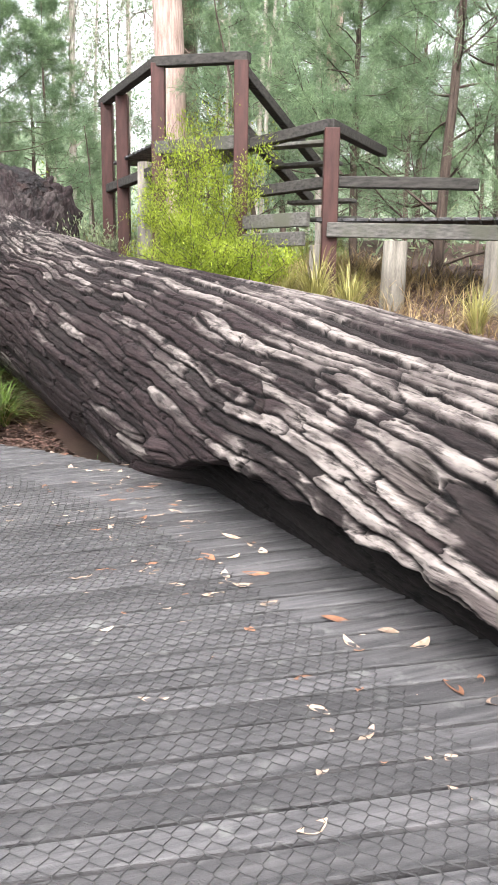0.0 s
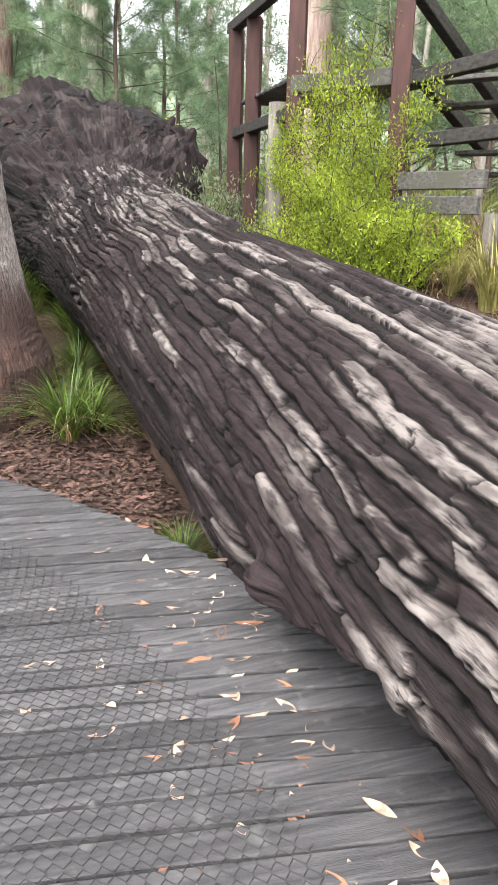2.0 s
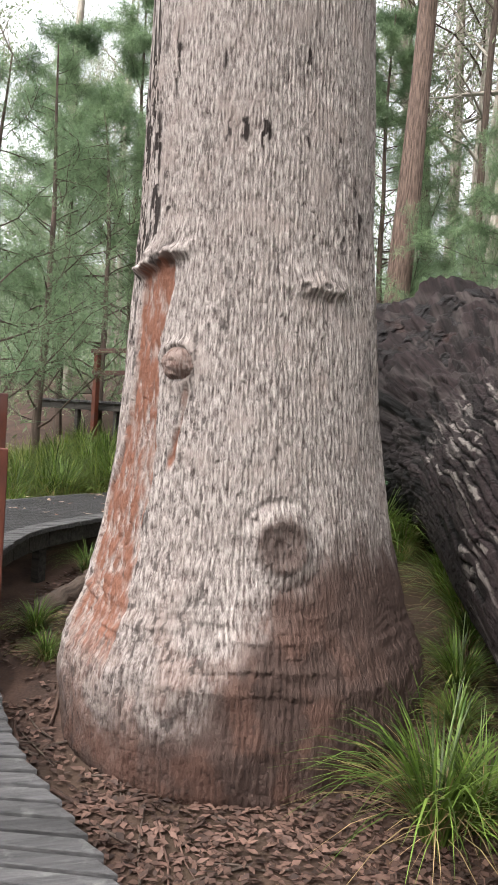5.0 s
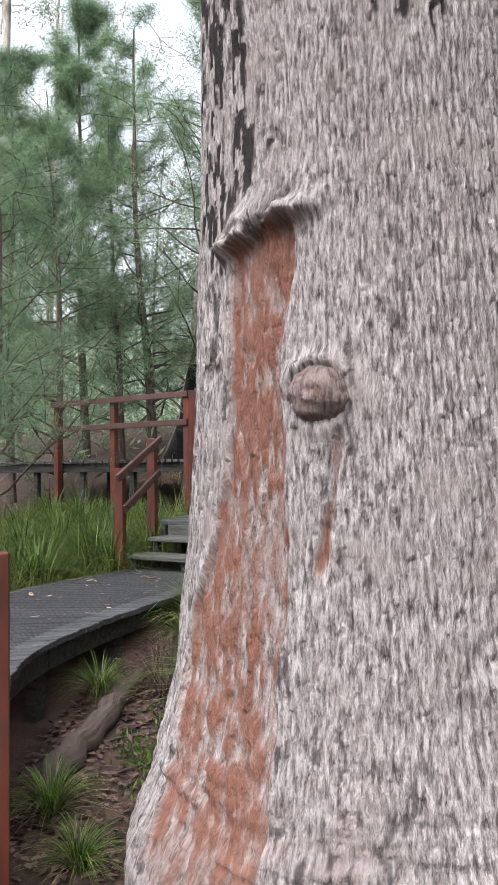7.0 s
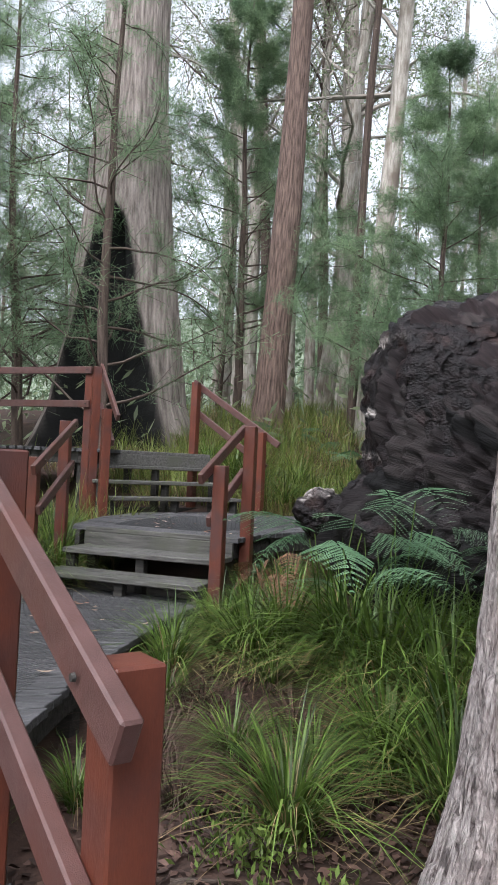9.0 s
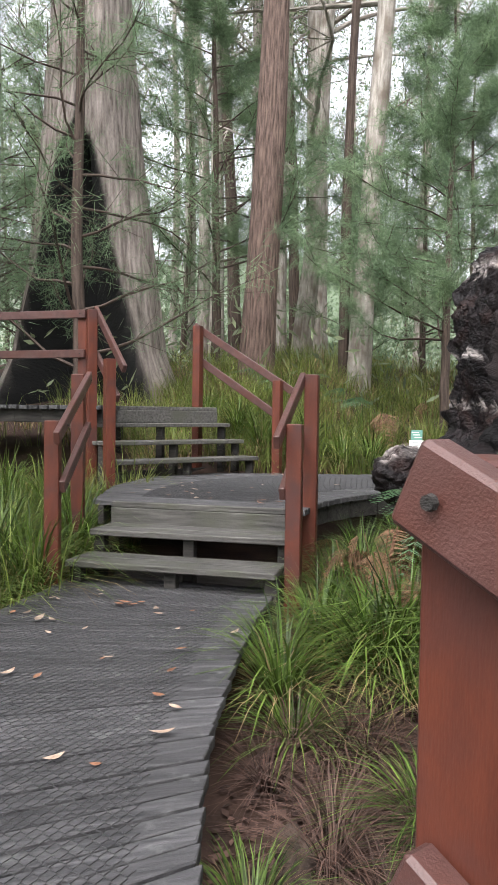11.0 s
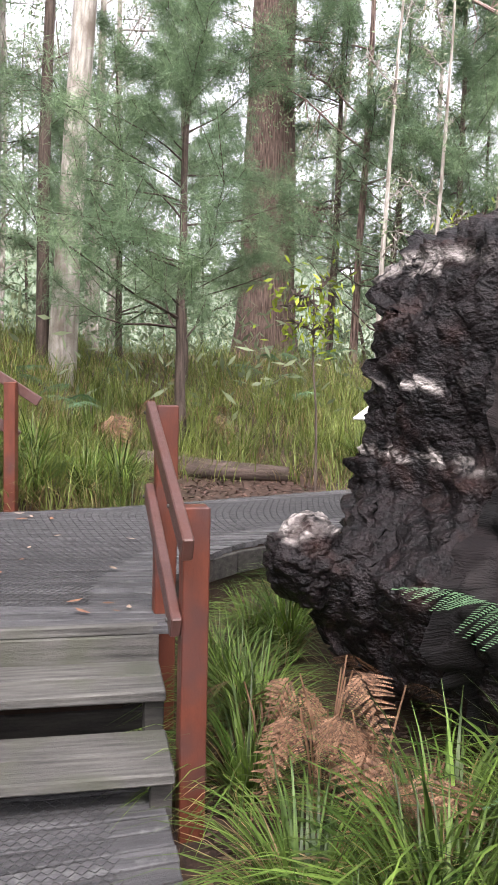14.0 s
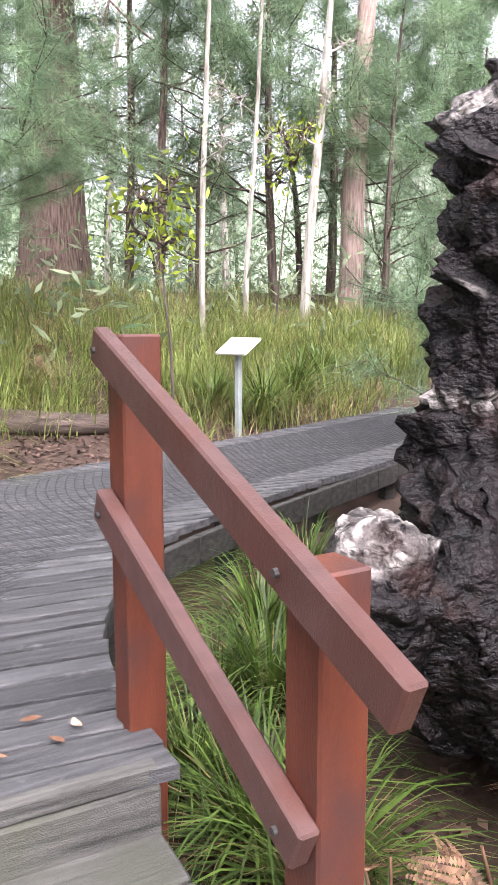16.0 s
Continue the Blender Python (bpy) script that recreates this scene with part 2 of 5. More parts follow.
        return self

    def mesh(self, name, material, smooth=False, attrs=None):
        me = bpy.data.meshes.new(name)
        v = np.concatenate(self.v)
        me.from_pydata(v.tolist(), [], self.f)
        me.materials.append(material)
        uv = np.concatenate(self.uv)
        layer = me.uv_layers.new(name="UVMap")
        idx = np.empty(len(me.loops), dtype=np.int32)
        me.loops.foreach_get("vertex_index", idx)
        layer.data.foreach_set("uv", uv[idx].astype(np.float32).ravel())
        for key, values in (attrs or {}).items():
            at = me.attributes.new(key, "FLOAT", "POINT")
            at.data.foreach_set("value", np.asarray(values, np.float32))
        if smooth:
            me.polygons.foreach_set("use_smooth", np.ones(len(me.polygons), dtype=bool))
        me.update()
        return me


def part(name, bld, material, parent, label="", smooth=False, attrs=None):
    ob = new(name, bld.mesh(name, material, smooth, attrs) if isinstance(bld, Builder) else bld)
    ob.parent = parent
    if label:
        ob["label"] = label
    return ob


def thing(name, label, category, place=None, group="", kind=""):
    ob = new(name)
    ob.matrix_world = place if place is not None else Matrix()
    return tagged(ob, label, category, group, kind)


def lattice(seed, n=64):
    return np.random.default_rng(seed).random((n, n, 4))[..., 0]


def vnoise(x, y, seed=0, wrap_x=0):
    """Smooth value noise on arrays."""
    g = lattice(seed)
    x0, y0 = np.floor(x).astype(int), np.floor(y).astype(int)
    fx, fy = x - x0, y - y0
    fx, fy = fx * fx * (3 - 2 * fx), fy * fy * (3 - 2 * fy)
    w = (lambda i: i % wrap_x) if wrap_x else (lambda i: i % 64)
    a, b = g[w(x0) % 64, y0 % 64], g[w(x0 + 1) % 64, y0 % 64]
    c, d = g[w(x0) % 64, (y0 + 1) % 64], g[w(x0 + 1) % 64, (y0 + 1) % 64]
    return (a * (1 - fx) + b * fx) * (1 - fy) + (c * (1 - fx) + d * fx) * fy


def fbm(x, y, seed=0, octaves=4, wrap_x=0):
    t, amp, tot = 0, 1.0, 0
    for o in range(octaves):
        t = t + amp * vnoise(x * 2 ** o, y * 2 ** o, seed + o, wrap_x * 2 ** o)
        tot += amp
        amp *= 0.5
    return t / tot


def plates(u, v, length, seed, edge):
    """Long bark plates in strips of unit width: a random number per plate, the closeness to its rim (0..1) and the place across it."""
    g = np.random.default_rng(seed).random((256, 256))
    i = np.floor(u).astype(int)
    fu = u - i
    ln = length * (0.55 + 0.9 * g[i % 256, 3])
    w = v / ln + 13 * g[i % 256, 7]
    j = np.floor(w).astype(int)
    fw = w - j
    rim = np.minimum(np.minimum(fu, 1 - fu), np.minimum(fw, 1 - fw) * ln * edge)
    return g[i % 256, j % 256], g[(i + 91) % 256, (j + 57) % 256], rim, fu


def smooth01(x, a, b):
    t = np.clip((np.asarray(x, float) - a) / (b - a), 0, 1)
    return t * t * (3 - 2 * t)


def grid_mesh(bld, pts, uvs, close=False):
    """Adds a rows x columns grid of points as quads."""
    r, c = pts.shape[:2]
    i = np.arange(r - 1)[:, None] * c + np.arange(c - 1)[None, :]
    q = np.stack([i, i + 1, i + 1 + c, i + c], -1).reshape(-1, 4)
    bld.add(pts.reshape(-1, 3), q.tolist(), uvs.reshape(-1, 2))


# ---- the lie of the land ----
LOG_A, LOG_D, LOG_N = np.array([1.76, 2.33]), np.array([-0.479, 0.878]), np.array([0.878, 0.479])


def land(x, y):
    x, y = np.asarray(x, float), np.asarray(y, float)
    left = np.interp(y, [-400, -5, 6, 8, 9, 10, 12, 14, 17, 20, 23, 30, 60, 400], [-2, -0.6, -0.42, -0.3, -0.06, 0.1, 0.32, 0.5, 0.95, 1.7, 2.6, 3.4, 5, 7])
    right = np.interp(y, [-400, -5, 6, 8, 9, 10, 12, 14, 17, 20, 23, 30, 60, 400], [-2, -0.6, -0.42, -0.3, -0.06, 0.1, 0.32, 0.5, 0.75, 0.98, 1.7, 3.0, 4.5, 7])
    k = smooth01(x, -10, -7.5)
    z = left * (1 - k) + right * k
    s = (x - LOG_A[0]) * LOG_D[0] + (y - LOG_A[1]) * LOG_D[1]
    v = (x - LOG_A[0]) * LOG_N[0] + (y - LOG_A[1]) * LOG_N[1]
    z = z + smooth01(v, 0.0, 1.6) * 1.25 * (1 - smooth01(s, 9, 14)) * smooth01(s, -12, 0)
    return z + 0.10 * (fbm(x * 0.9 + 30, y * 0.9 + 30, 5) - 0.5) + 0.3 * (fbm(x * 0.15 + 50, y * 0.15 + 50, 9) - 0.5) * smooth01(np.hypot(x + 5, y - 10), 6, 16)


def stretch_axis(lo, hi, step, far):
    core = np.arange(lo, hi + step, step)
    out, d = [], step
    p = 0.0
    while p < far:
        d *= 1.18
        p += d
        out.append(p)
    out = np.array(out)
    return np.concatenate([lo - out[::-1], core, core[-1] + out])


gx, gy = stretch_axis(-16, 7, 0.14, 400), stretch_axis(-3, 27, 0.14, 400)
GX, GY = np.meshgrid(gx, gy)
bld = Builder()
grid_mesh(bld, np.stack([GX, GY, land(GX, GY)], -1), np.stack([GX, GY], -1))
ground = tagged(new("ground", bld.mesh("ground", M_GROUND, True)), "dark forest soil covered with leaf litter", "ground", kind="structure")


# ---- boardwalks ----
def resample(pts, step):
    pts = np.asarray(pts, float)
    # smooth curve through the points
    t = np.concatenate([[0], np.cumsum(np.linalg.norm(np.diff(pts, axis=0), axis=1))])
    tt = np.linspace(0, t[-1], max(2, int(t[-1] / 0.05)))
    out = np.stack([np.interp(tt, t, pts[:, i]) for i in range(pts.shape[1])], 1)
    for _ in range(60):
        out[1:-1] = (out[:-2] + 2 * out[1:-1] + out[2:]) / 4
    t2 = np.concatenate([[0], np.cumsum(np.linalg.norm(np.diff(out, axis=0), axis=1))])
    m = max(2, int(round(t2[-1] / step)) + 1)
    return np.stack([np.interp(np.linspace(0, t2[-1], m), t2, out[:, i]) for i in range(pts.shape[1])], 1)


def deck(name, label, right, left, z, plank=0.142, thick=0.045, gap=0.017, netting=None, z_end=None):
    """Planks laid across between a right and a left edge line, on two edge bearers and stumps."""
    root = tagged(new(name), label, "boardwalk", kind="structure")
    r, l = resample(right, 0.02), resample(left, 0.02)
    length = max(np.linalg.norm(np.diff(r, axis=0), axis=1).sum(), np.linalg.norm(np.diff(l, axis=0), axis=1).sum())
    n = int(length / plank)
    def at(c, u):
        i = u * (len(c) - 1)
        k = min(int(i), len(c) - 2)
        return c[k] + (c[k + 1] - c[k]) * (i - k)
    zz = lambda u: z + ((z_end if z_end is not None else z) - z) * u
    rr = random.Random(len(name))
    for i in range(n):
        a, b = i / n, (i + 1) / n
        p = [at(r, a), at(r, b), at(l, b), at(l, a)]
        e1, e2 = rr.uniform(-0.008, 0.014), rr.uniform(-0.008, 0.014)
        mid = sum(p) / 4
        across = (p[0] + p[1] - p[2] - p[3])
        across = across / np.linalg.norm(across)
        along = (p[1] - p[0] + p[2] - p[3])
        along = along / np.linalg.norm(along)
        c = 0.005
        top = zz((a + b) / 2) + rr.uniform(-0.0025, 0.0025)
        loc = Matrix(((across[0], along[0], 0, mid[0]), (across[1], along[1], 0, mid[1]), (0, 0, 1, top), (0, 0, 0, 1)))
        corner = [((q - mid) @ across, (q - mid) @ along) for q in (p[3], p[0], p[1], p[2])]
        v = []
        for level, ins in ((-thick, 0), (-c, 0), (0, c)):
            for (cx, cy), sx, sy, e in zip(corner, (1, -1, -1, 1), (1, 1, -1, -1), (e2, e1, e1, e2)):
                v.append((cx + sx * (ins - 0.6 * e), cy + sy * (ins + gap / 2), level))
        f = [(3, 2, 1, 0), (8, 9, 10, 11)]
        for k in (0, 4):
            f += [(k + j, k + (j + 1) % 4, k + 4 + (j + 1) % 4, k + 4 + j) for j in range(4)]
        bb = Builder()
        bb.add(v, f)
        ob = part("plank", bb, M_PLANK, root)
        ob.matrix_local = loc
    for c, side in ((r, -1), (l, 1)):
        bb = Builder()
        q = resample(c, 0.4)
        centre = (r.mean(0) + l.mean(0)) / 2
        for i in range(len(q) - 1):
            d = (q[i + 1] - q[i]) / np.linalg.norm(q[i + 1] - q[i])
            nrm = np.array([-d[1], d[0]]) * (0.09 if side < 0 else -0.09)
            u0, u1 = i / (len(q) - 1), (i + 1) / (len(q) - 1)
            bb.beam((*(q[i] + nrm), zz(u0) - thick - 0.082), (*(q[i + 1] + nrm), zz(u1) - thick - 0.082), 0.05, 0.16)
            if i % 3 == 1:
                g = float(land(*(q[i] + nrm)))
                if zz(u0) - g > 0.25:
                    bb.beam((*(q[i] + nrm * 1.9), g - 0.2), (*(q[i] + nrm * 1.9), zz(u0) - thick - 0.01), 0.1, 0.1)
        part("bearer", bb, M_BEARER, root)
    if netting:
        lo, hi, u_lo, u_hi = netting
        bb = Builder()
        cell = 0.047
        nu = int(length * (u_hi - u_lo) / (cell * 0.87))
        width = np.linalg.norm(at(r, 0.5) - at(l, 0.5))
        nv = int(width * (hi - lo) / cell)
        vs, fs = [], []
        P = {}
        def pt(a, b):
            u = min(max(u_lo + (u_hi - u_lo) * a, 0), 1)
            w = lo + (hi - lo) * b
            return at(r, u) * (1 - w) + at(l, u) * w, zz(u) + 0.006
        for i in range(nu):
            for j in range(nv):
                o = 0.5 if i % 2 else 0.0
                for (a0, b0), (a1, b1) in (((i, j + o), (i + 0.34, j + o)), ((i + 0.34, j + o), (i + 1, j + o + 0.5)), ((i + 0.34, j + o), (i + 1, j + o - 0.5))):
                    p, zp = pt(a0 / nu, b0 / nv)
                    q, zq = pt(a1 / nu, b1 / nv)
                    d = q - p
                    nn = np.array([-d[1], d[0]]) / (np.linalg.norm(d) + 1e-9) * 0.0008
                    k = len(vs)
                    vs += [(*(p + nn), zp - 0.003), (*(p - nn), zp - 0.003), (*p, zp), (*(q + nn), zq - 0.003), (*(q - nn), zq - 0.003), (*q, zq)]
                    fs += [(k, k + 2, k + 5, k + 3), (k + 2, k + 1, k + 4, k + 5)]
        bb.add(vs, fs)
        tagged(part("wire_netting", bb, M_WIRE, root, "hexagonal wire netting stapled over the planks"), kind="stuff")
    return root


DECK1_R = [(3.6, -3.0), (2.6, 0.0), (1.4, 2.6), (0.3, 4.3), (-0.6, 5.2), (-1.54, 5.85), (-2.3, 6.25), (-3.1, 6.55), (-3.9, 6.85), (-4.7, 7.12), (-5.9, 7.85)]
DECK1_L = [(-0.9, -3.0), (-1.2, 0.0), (-1.7, 1.8), (-2.3, 3.2), (-3.0, 4.1), (-3.8, 4.7), (-4.8, 5.2), (-5.6, 5.6), (-6.2, 6.0), (-6.8, 6.4)]
deck("boardwalk_1", "grey weathered timber boardwalk with wire netting", DECK1_R, DECK1_L, 0.0, netting=(0.3, 0.78, 0.12, 0.9), z_end=0.08)
DECK2_R = [(-6.48, 8.3), (-6.92, 8.8), (-7.28, 9.25), (-7.6, 10.3), (-7.8, 11.4), (-7.93, 12.4), (-7.95, 13.1)]
DECK2_L = [(-7.4, 6.85), (-8.2, 7.9), (-8.9, 9.0), (-9.3, 10.2), (-9.5, 11.3), (-9.55, 12.4), (-9.55, 13.1)]
deck("boardwalk_2", "grey timber boardwalk with hexagonal wire netting", DECK2_R, DECK2_L, 0.6, netting=(0.14, 0.95, 0.05, 0.98))
LAND_R = [(-7.87, 13.62), (-7.84, 14.4), (-7.3, 15.35), (-5.98, 16.1), (-4.2, 17.05), (-1.6, 18.5), (2.0, 20.5), (6.0, 23.0)]
LAND_L = [(-9.72, 13.62), (-10.1, 14.9), (-10.05, 16.2), (-9.3, 17.35), (-7.6, 17.75), (-4.9, 18.95), (-2.1, 20.3), (2.0, 22.6), (4.8, 24.8)]
deck("boardwalk_3", "grey timber landing and boardwalk past the stump", LAND_R, LAND_L, 1.12, netting=(0.2, 0.8, 0.02, 0.62))
deck("boardwalk_4", "raised timber platform above the steps", [(-11.1, 18.3), (-13.0, 18.9), (-16, 18.9)], [(-10.75, 15.95), (-13.0, 16.1), (-16, 16.1)], 1.94)


def steps(name, label, a, b, up, tops, tread, low, z_top):
    """Open timber steps: a and b are the ends of the lowest nosing, up the way that they climb."""
    root = thing(name, label, "steps", kind="")
    a, b, up = Vector((*a, 0)), Vector((*b, 0)), Vector((*up, 0)).normalized()
    for i, z in enumerate(tops):
        o = up * (tread * i)
        for k in range(2):
            w = tread * 0.52
            c = up * (w * (k + 0.5) + 0.004 * k)
            bb = Builder()
            bb.beam(a + o + c + Vector((0, 0, z - 0.025)), b + o + c + Vector((0, 0, z - 0.025)), w - 0.008, 0.05, 0.008)
            part("tread", bb, M_STEP, root)
        for f in (0.03, 0.5, 0.97):
            bb = Builder()
            p = a + (b - a) * f + o + up * 0.12
            bb.beam(p + Vector((0, 0, low - 0.1)), p + Vector((0, 0, z - 0.052)), 0.09, 0.09)
            part("support", bb, M_BEARER, root)
    o = up * (tread * len(tops) + 0.02)
    bb = Builder()
    bb.beam(a + o + Vector((0, 0, z_top - 0.125)), b + o + Vector((0, 0, z_top - 0.125)), 0.045, 0.16, 0.006)
    part("fascia", bb, M_STEP, root)
    bb = Builder()
    bb.beam(a + o + up * 0.015 + Vector((0, 0, z_top - 0.02)), b + o + up * 0.015 + Vector((0, 0, z_top - 0.02)), 0.05, 0.05, 0.006)
    part("nosing", bb, M_STEP, root, "pale worn nosing strip")
    bb = Builder()
    bb.beam(a + o + up * 0.06 + Vector((0, 0, low + 0.05)), b + o + up * 0.06 + Vector((0, 0, low + 0.05)), 0.04, 0.26, 0.006)
    part("back_board", bb, M_BEARER, root)
    return root


steps("timber_steps", "grey weathered timber steps up to the landing", (-9.5, 12.76), (-7.91, 12.76), (0, 1), (0.775, 0.95), 0.40, 0.5, 1.12)
steps("timber_steps", "short grey timber steps between boardwalk levels", (-5.98, 7.82), (-6.9, 6.45), (-0.76, 0.65), (0.25, 0.43), 0.28, 0.0, 0.6)
steps("timber_steps", "grey timber steps climbing to the upper platform", (-10.36, 15.57), (-9.15, 17.23), (-0.81, 0.59), (1.325, 1.53, 1.735), 0.30, 0.95, 1.94)


def railing(name, label, posts, tops, lows, rail_z, low_z, side, over0=0.1, over1=0.25, size=0.11):
    """Two square posts with a handrail and a middle rail fixed to one side of them."""
    root = thing(name, label, "railing")
    P = [Vector((*p, 0)) for p in posts]
    for p, t, g in zip(P, tops, lows):
        bb = Builder()
        d = (P[-1] - P[0]).normalized()
        m = Matrix(((d.x, -d.y, 0, p.x), (d.y, d.x, 0, p.y), (0, 0, 1, (t + g) / 2), (0, 0, 0, 1)))
        bb.box(m, size, size, t - g, 0.006)
        part("post", bb, M_RED, root)
    d = (P[-1] - P[0])
    ln = d.length
    d.normalize()
    off = Vector((-d.y, d.x, 0)) * side * (size / 2 + 0.024)
    for nm, zs, o0, o1 in (("handrail", rail_z, over0, over1), ("middle_rail", low_z, 0.05, 0.05)):
        sl = (zs[1] - zs[0]) / ln
        a = P[0] - d * o0 + off + Vector((0, 0, zs[0] - sl * o0))
        b = P[-1] + d * o1 + off + Vector((0, 0, zs[1] + sl * o1))
        bb = Builder()
        bb.beam(a, b, 0.045, 0.095, 0.006)
        rail = part(nm, bb, M_RAIL, root)
        for p in (P[0], P[-1]):
            bb = Builder()
            q = p + off * 1.42
            t = (q - a).dot(d) / ((b - a).dot(d))
            q.z = a.z + (b.z - a.z) * t
            nn = off.normalized()
            bb.tube([q - nn * 0.004, q + nn * 0.004], [0.009, 0.008], 8)
            part("bolt", bb, M_BEARER, rail)
    return root


R = "red-brown painted timber handrail beside the steps"
railing("handrail", R, [(-7.865, 13.82), (-7.825, 12.96)], (2.19, 1.80), (0.5, 0.35), (2.15, 1.80), (1.72, 1.33), -1, over0=0.04, over1=0.30)
railing("handrail", R, [(-9.9, 13.75), (-9.62, 12.80)], (2.19, 1.80), (0.5, 0.35), (2.14, 1.77), (1.72, 1.33), 1)
railing("handrail", R, [(-6.69, 8.40), (-6.05, 7.955)], (1.83, 1.44), (-0.2, -0.3), (1.79, 1.42), (1.37, 1.0), -1, over0=0.04, over1=0.16)
railing("handrail", R, [(-10.15, 17.72), (-8.98, 17.50)], (3.05, 2.30), (1.0, 0.8), (3.0, 2.27), (2.58, 1.82), 1)
railing("handrail", R, [(-10.86, 15.95), (-10.42, 15.5)], (3.05, 2.45), (0.8, 0.7), (3.0, 2.52), (2.5, 2.05), 1)
railing("fence", "brown timber fence rail along the raised platform", [(-14.0, 16.04), (-12.6, 16.02), (-10.97, 15.98)], (3.0, 3.0, 3.02), (0.8, 0.8, 0.8), (2.98, 3.0), (2.52, 2.54), -1, over0=0.1, over1=0.06)


# ---- the fallen giant ----
def log_centre(s):
    return np.array([LOG_A[0], LOG_A[1], 0.0]) + np.array([LOG_D[0], LOG_D[1], 0.0]) * s + np.array([0, 0, 0.105 * s])


def log_radius(s):
    return np.interp(s, [-9, 0, 3, 7, 10.3, 12.2], [0.86, 0.90, 0.93, 0.92, 1.02, 1.15])


ang = np.radians([-180, -140, -110, -80, -50, -30, -15, 0, 10, 20, 40, 55, 75, 90, 105, 130, 145, 160, 180])
lobe = np.array([1.4, 1.3, 1.2, 1.1, 1.2, 1.65, 2.35, 2.45, 2.05, 2.1, 2.5, 2.25, 2.3, 1.97, 1.95, 2.02, 1.85, 1.6, 1.4])

fallen = thing("fallen_tree", "huge fallen tree trunk with dark furrowed bark and charred root plate", "fallen tree")
S, A = np.meshgrid(np.concatenate([np.linspace(-8, -0.7, 90), np.linspace(-0.68, 13.3, 930)]),
                   np.concatenate([np.linspace(-1.4, 0.8, 26), np.linspace(0.81, 4.3, 390)]), indexing="ij")
arc = A * 0.93
warp = fbm(arc * 1.2 + 5, S * 0.55, 301, 4) - 0.5
jag = 0.95 * (fbm(arc * 8, S * 2.0, 303, 3) - 0.5) + 0.22 * (fbm(arc * 20, S * 22, 304, 2) - 0.5)
slant = (arc + S * 0.05 + warp * 0.22) / 0.078 + jag
along = S + (fbm(arc * 11, S * 3, 305, 3) - 0.5) * 0.6
p_h, p_w, rim, fu = plates(slant, along, 0.85, 21, 7.0)
q_h, q_w, rim2, fu2 = plates(slant * 2.3 + 5, along, 0.34, 23, 12.0)
# crack and gap masks also colour the bark: dark furrows plus painted cavity shading
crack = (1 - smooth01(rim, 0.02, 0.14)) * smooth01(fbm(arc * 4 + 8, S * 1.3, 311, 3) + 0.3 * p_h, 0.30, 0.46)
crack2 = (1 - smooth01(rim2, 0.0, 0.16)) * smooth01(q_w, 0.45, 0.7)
fine_n = fbm(slant * 2.0, S * 8, 55, 3)
patch = fbm(arc * 1.3 + 3, S * 0.7 + 11, 77, 3)
lump = fbm(arc * 1.4 + 2, S * 0.6, 41, 3)
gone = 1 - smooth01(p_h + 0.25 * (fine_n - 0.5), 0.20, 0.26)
tip = smooth01(S, 7.2, 9.0)
# bark plates lie like shingles: each is proud along its lower edge
relief = 0.024 * (p_h - 0.5) + 0.030 * (np.minimum(fu * 2.6, 1) - 0.6) * (0.3 + p_w) - 0.034 * crack - 0.022 * gone + 0.008 * (fu2 - 0.5) * (q_w - 0.2) - 0.008 * crack2 + 0.010 * (fine_n - 0.5) + tip * 0.030 * (q_h - 0.5) * (1 - crack2)
flare = np.interp(S, [11.5, 12.0, 12.4, 12.8, 13.3], [0, 0.05, 0.18, 0.55, 1.0])
crumb = smooth01(S, 11.3, 12.3)
rad = log_radius(S) * (1 + 0.08 * (lump - 0.5)) + 0.62 * relief * (1 - crumb) + crumb * (0.26 * (fbm(arc * 6, S * 5, 325, 4) - 0.5) + 0.24 * (fbm(arc * 17, S * 15, 327, 3) - 0.5))
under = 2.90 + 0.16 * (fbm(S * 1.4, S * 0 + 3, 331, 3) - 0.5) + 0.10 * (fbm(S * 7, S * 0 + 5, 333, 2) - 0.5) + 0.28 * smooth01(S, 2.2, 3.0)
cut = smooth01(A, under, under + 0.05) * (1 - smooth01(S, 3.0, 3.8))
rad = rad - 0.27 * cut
rad = rad + flare * (np.interp((np.pi - A + np.pi) % (2 * np.pi) - np.pi, ang, lobe) - log_radius(S)) + flare * (0.40 * (fbm(arc * 3.5 + 4, S * 2.4, 321, 4) - 0.5) + 0.22 * np.abs(fbm(arc * 9, S * 7, 323, 3) * 2 - 1))
for ks, ka, kw, kh in ((3.13, 3.17, 0.10, 0.11), (3.32, 2.22, 0.06, 0.06), (3.56, 2.88, 0.05, 0.04), (4.6, 2.25, 0.05, 0.04), (5.3, 3.0, 0.04, 0.04), (6.4, 2.8, 0.04, 0.03), (2.2, 2.61, 0.05, -0.09), (1.03, 2.59, 0.085, -0.15), (1.06, 2.50, 0.10, 0.03), (0.75, 2.88, 0.07, 0.05)):
    rad = rad + kh * np.exp(-(((S - ks) ** 2 + ((A - ka) * 0.93) ** 2) / kw ** 2) ** 1.5)
ca, sa = np.cos(A), np.sin(A)
C = np.array([LOG_A[0], LOG_A[1], 0.0]) + S[..., None] * np.array([LOG_D[0], LOG_D[1], 0.105])
pts = C + (ca * rad)[..., None] * np.array([LOG_N[0], LOG_N[1], 0]) + (sa * rad * 0.97)[..., None] * np.array([0, 0, 1.0])
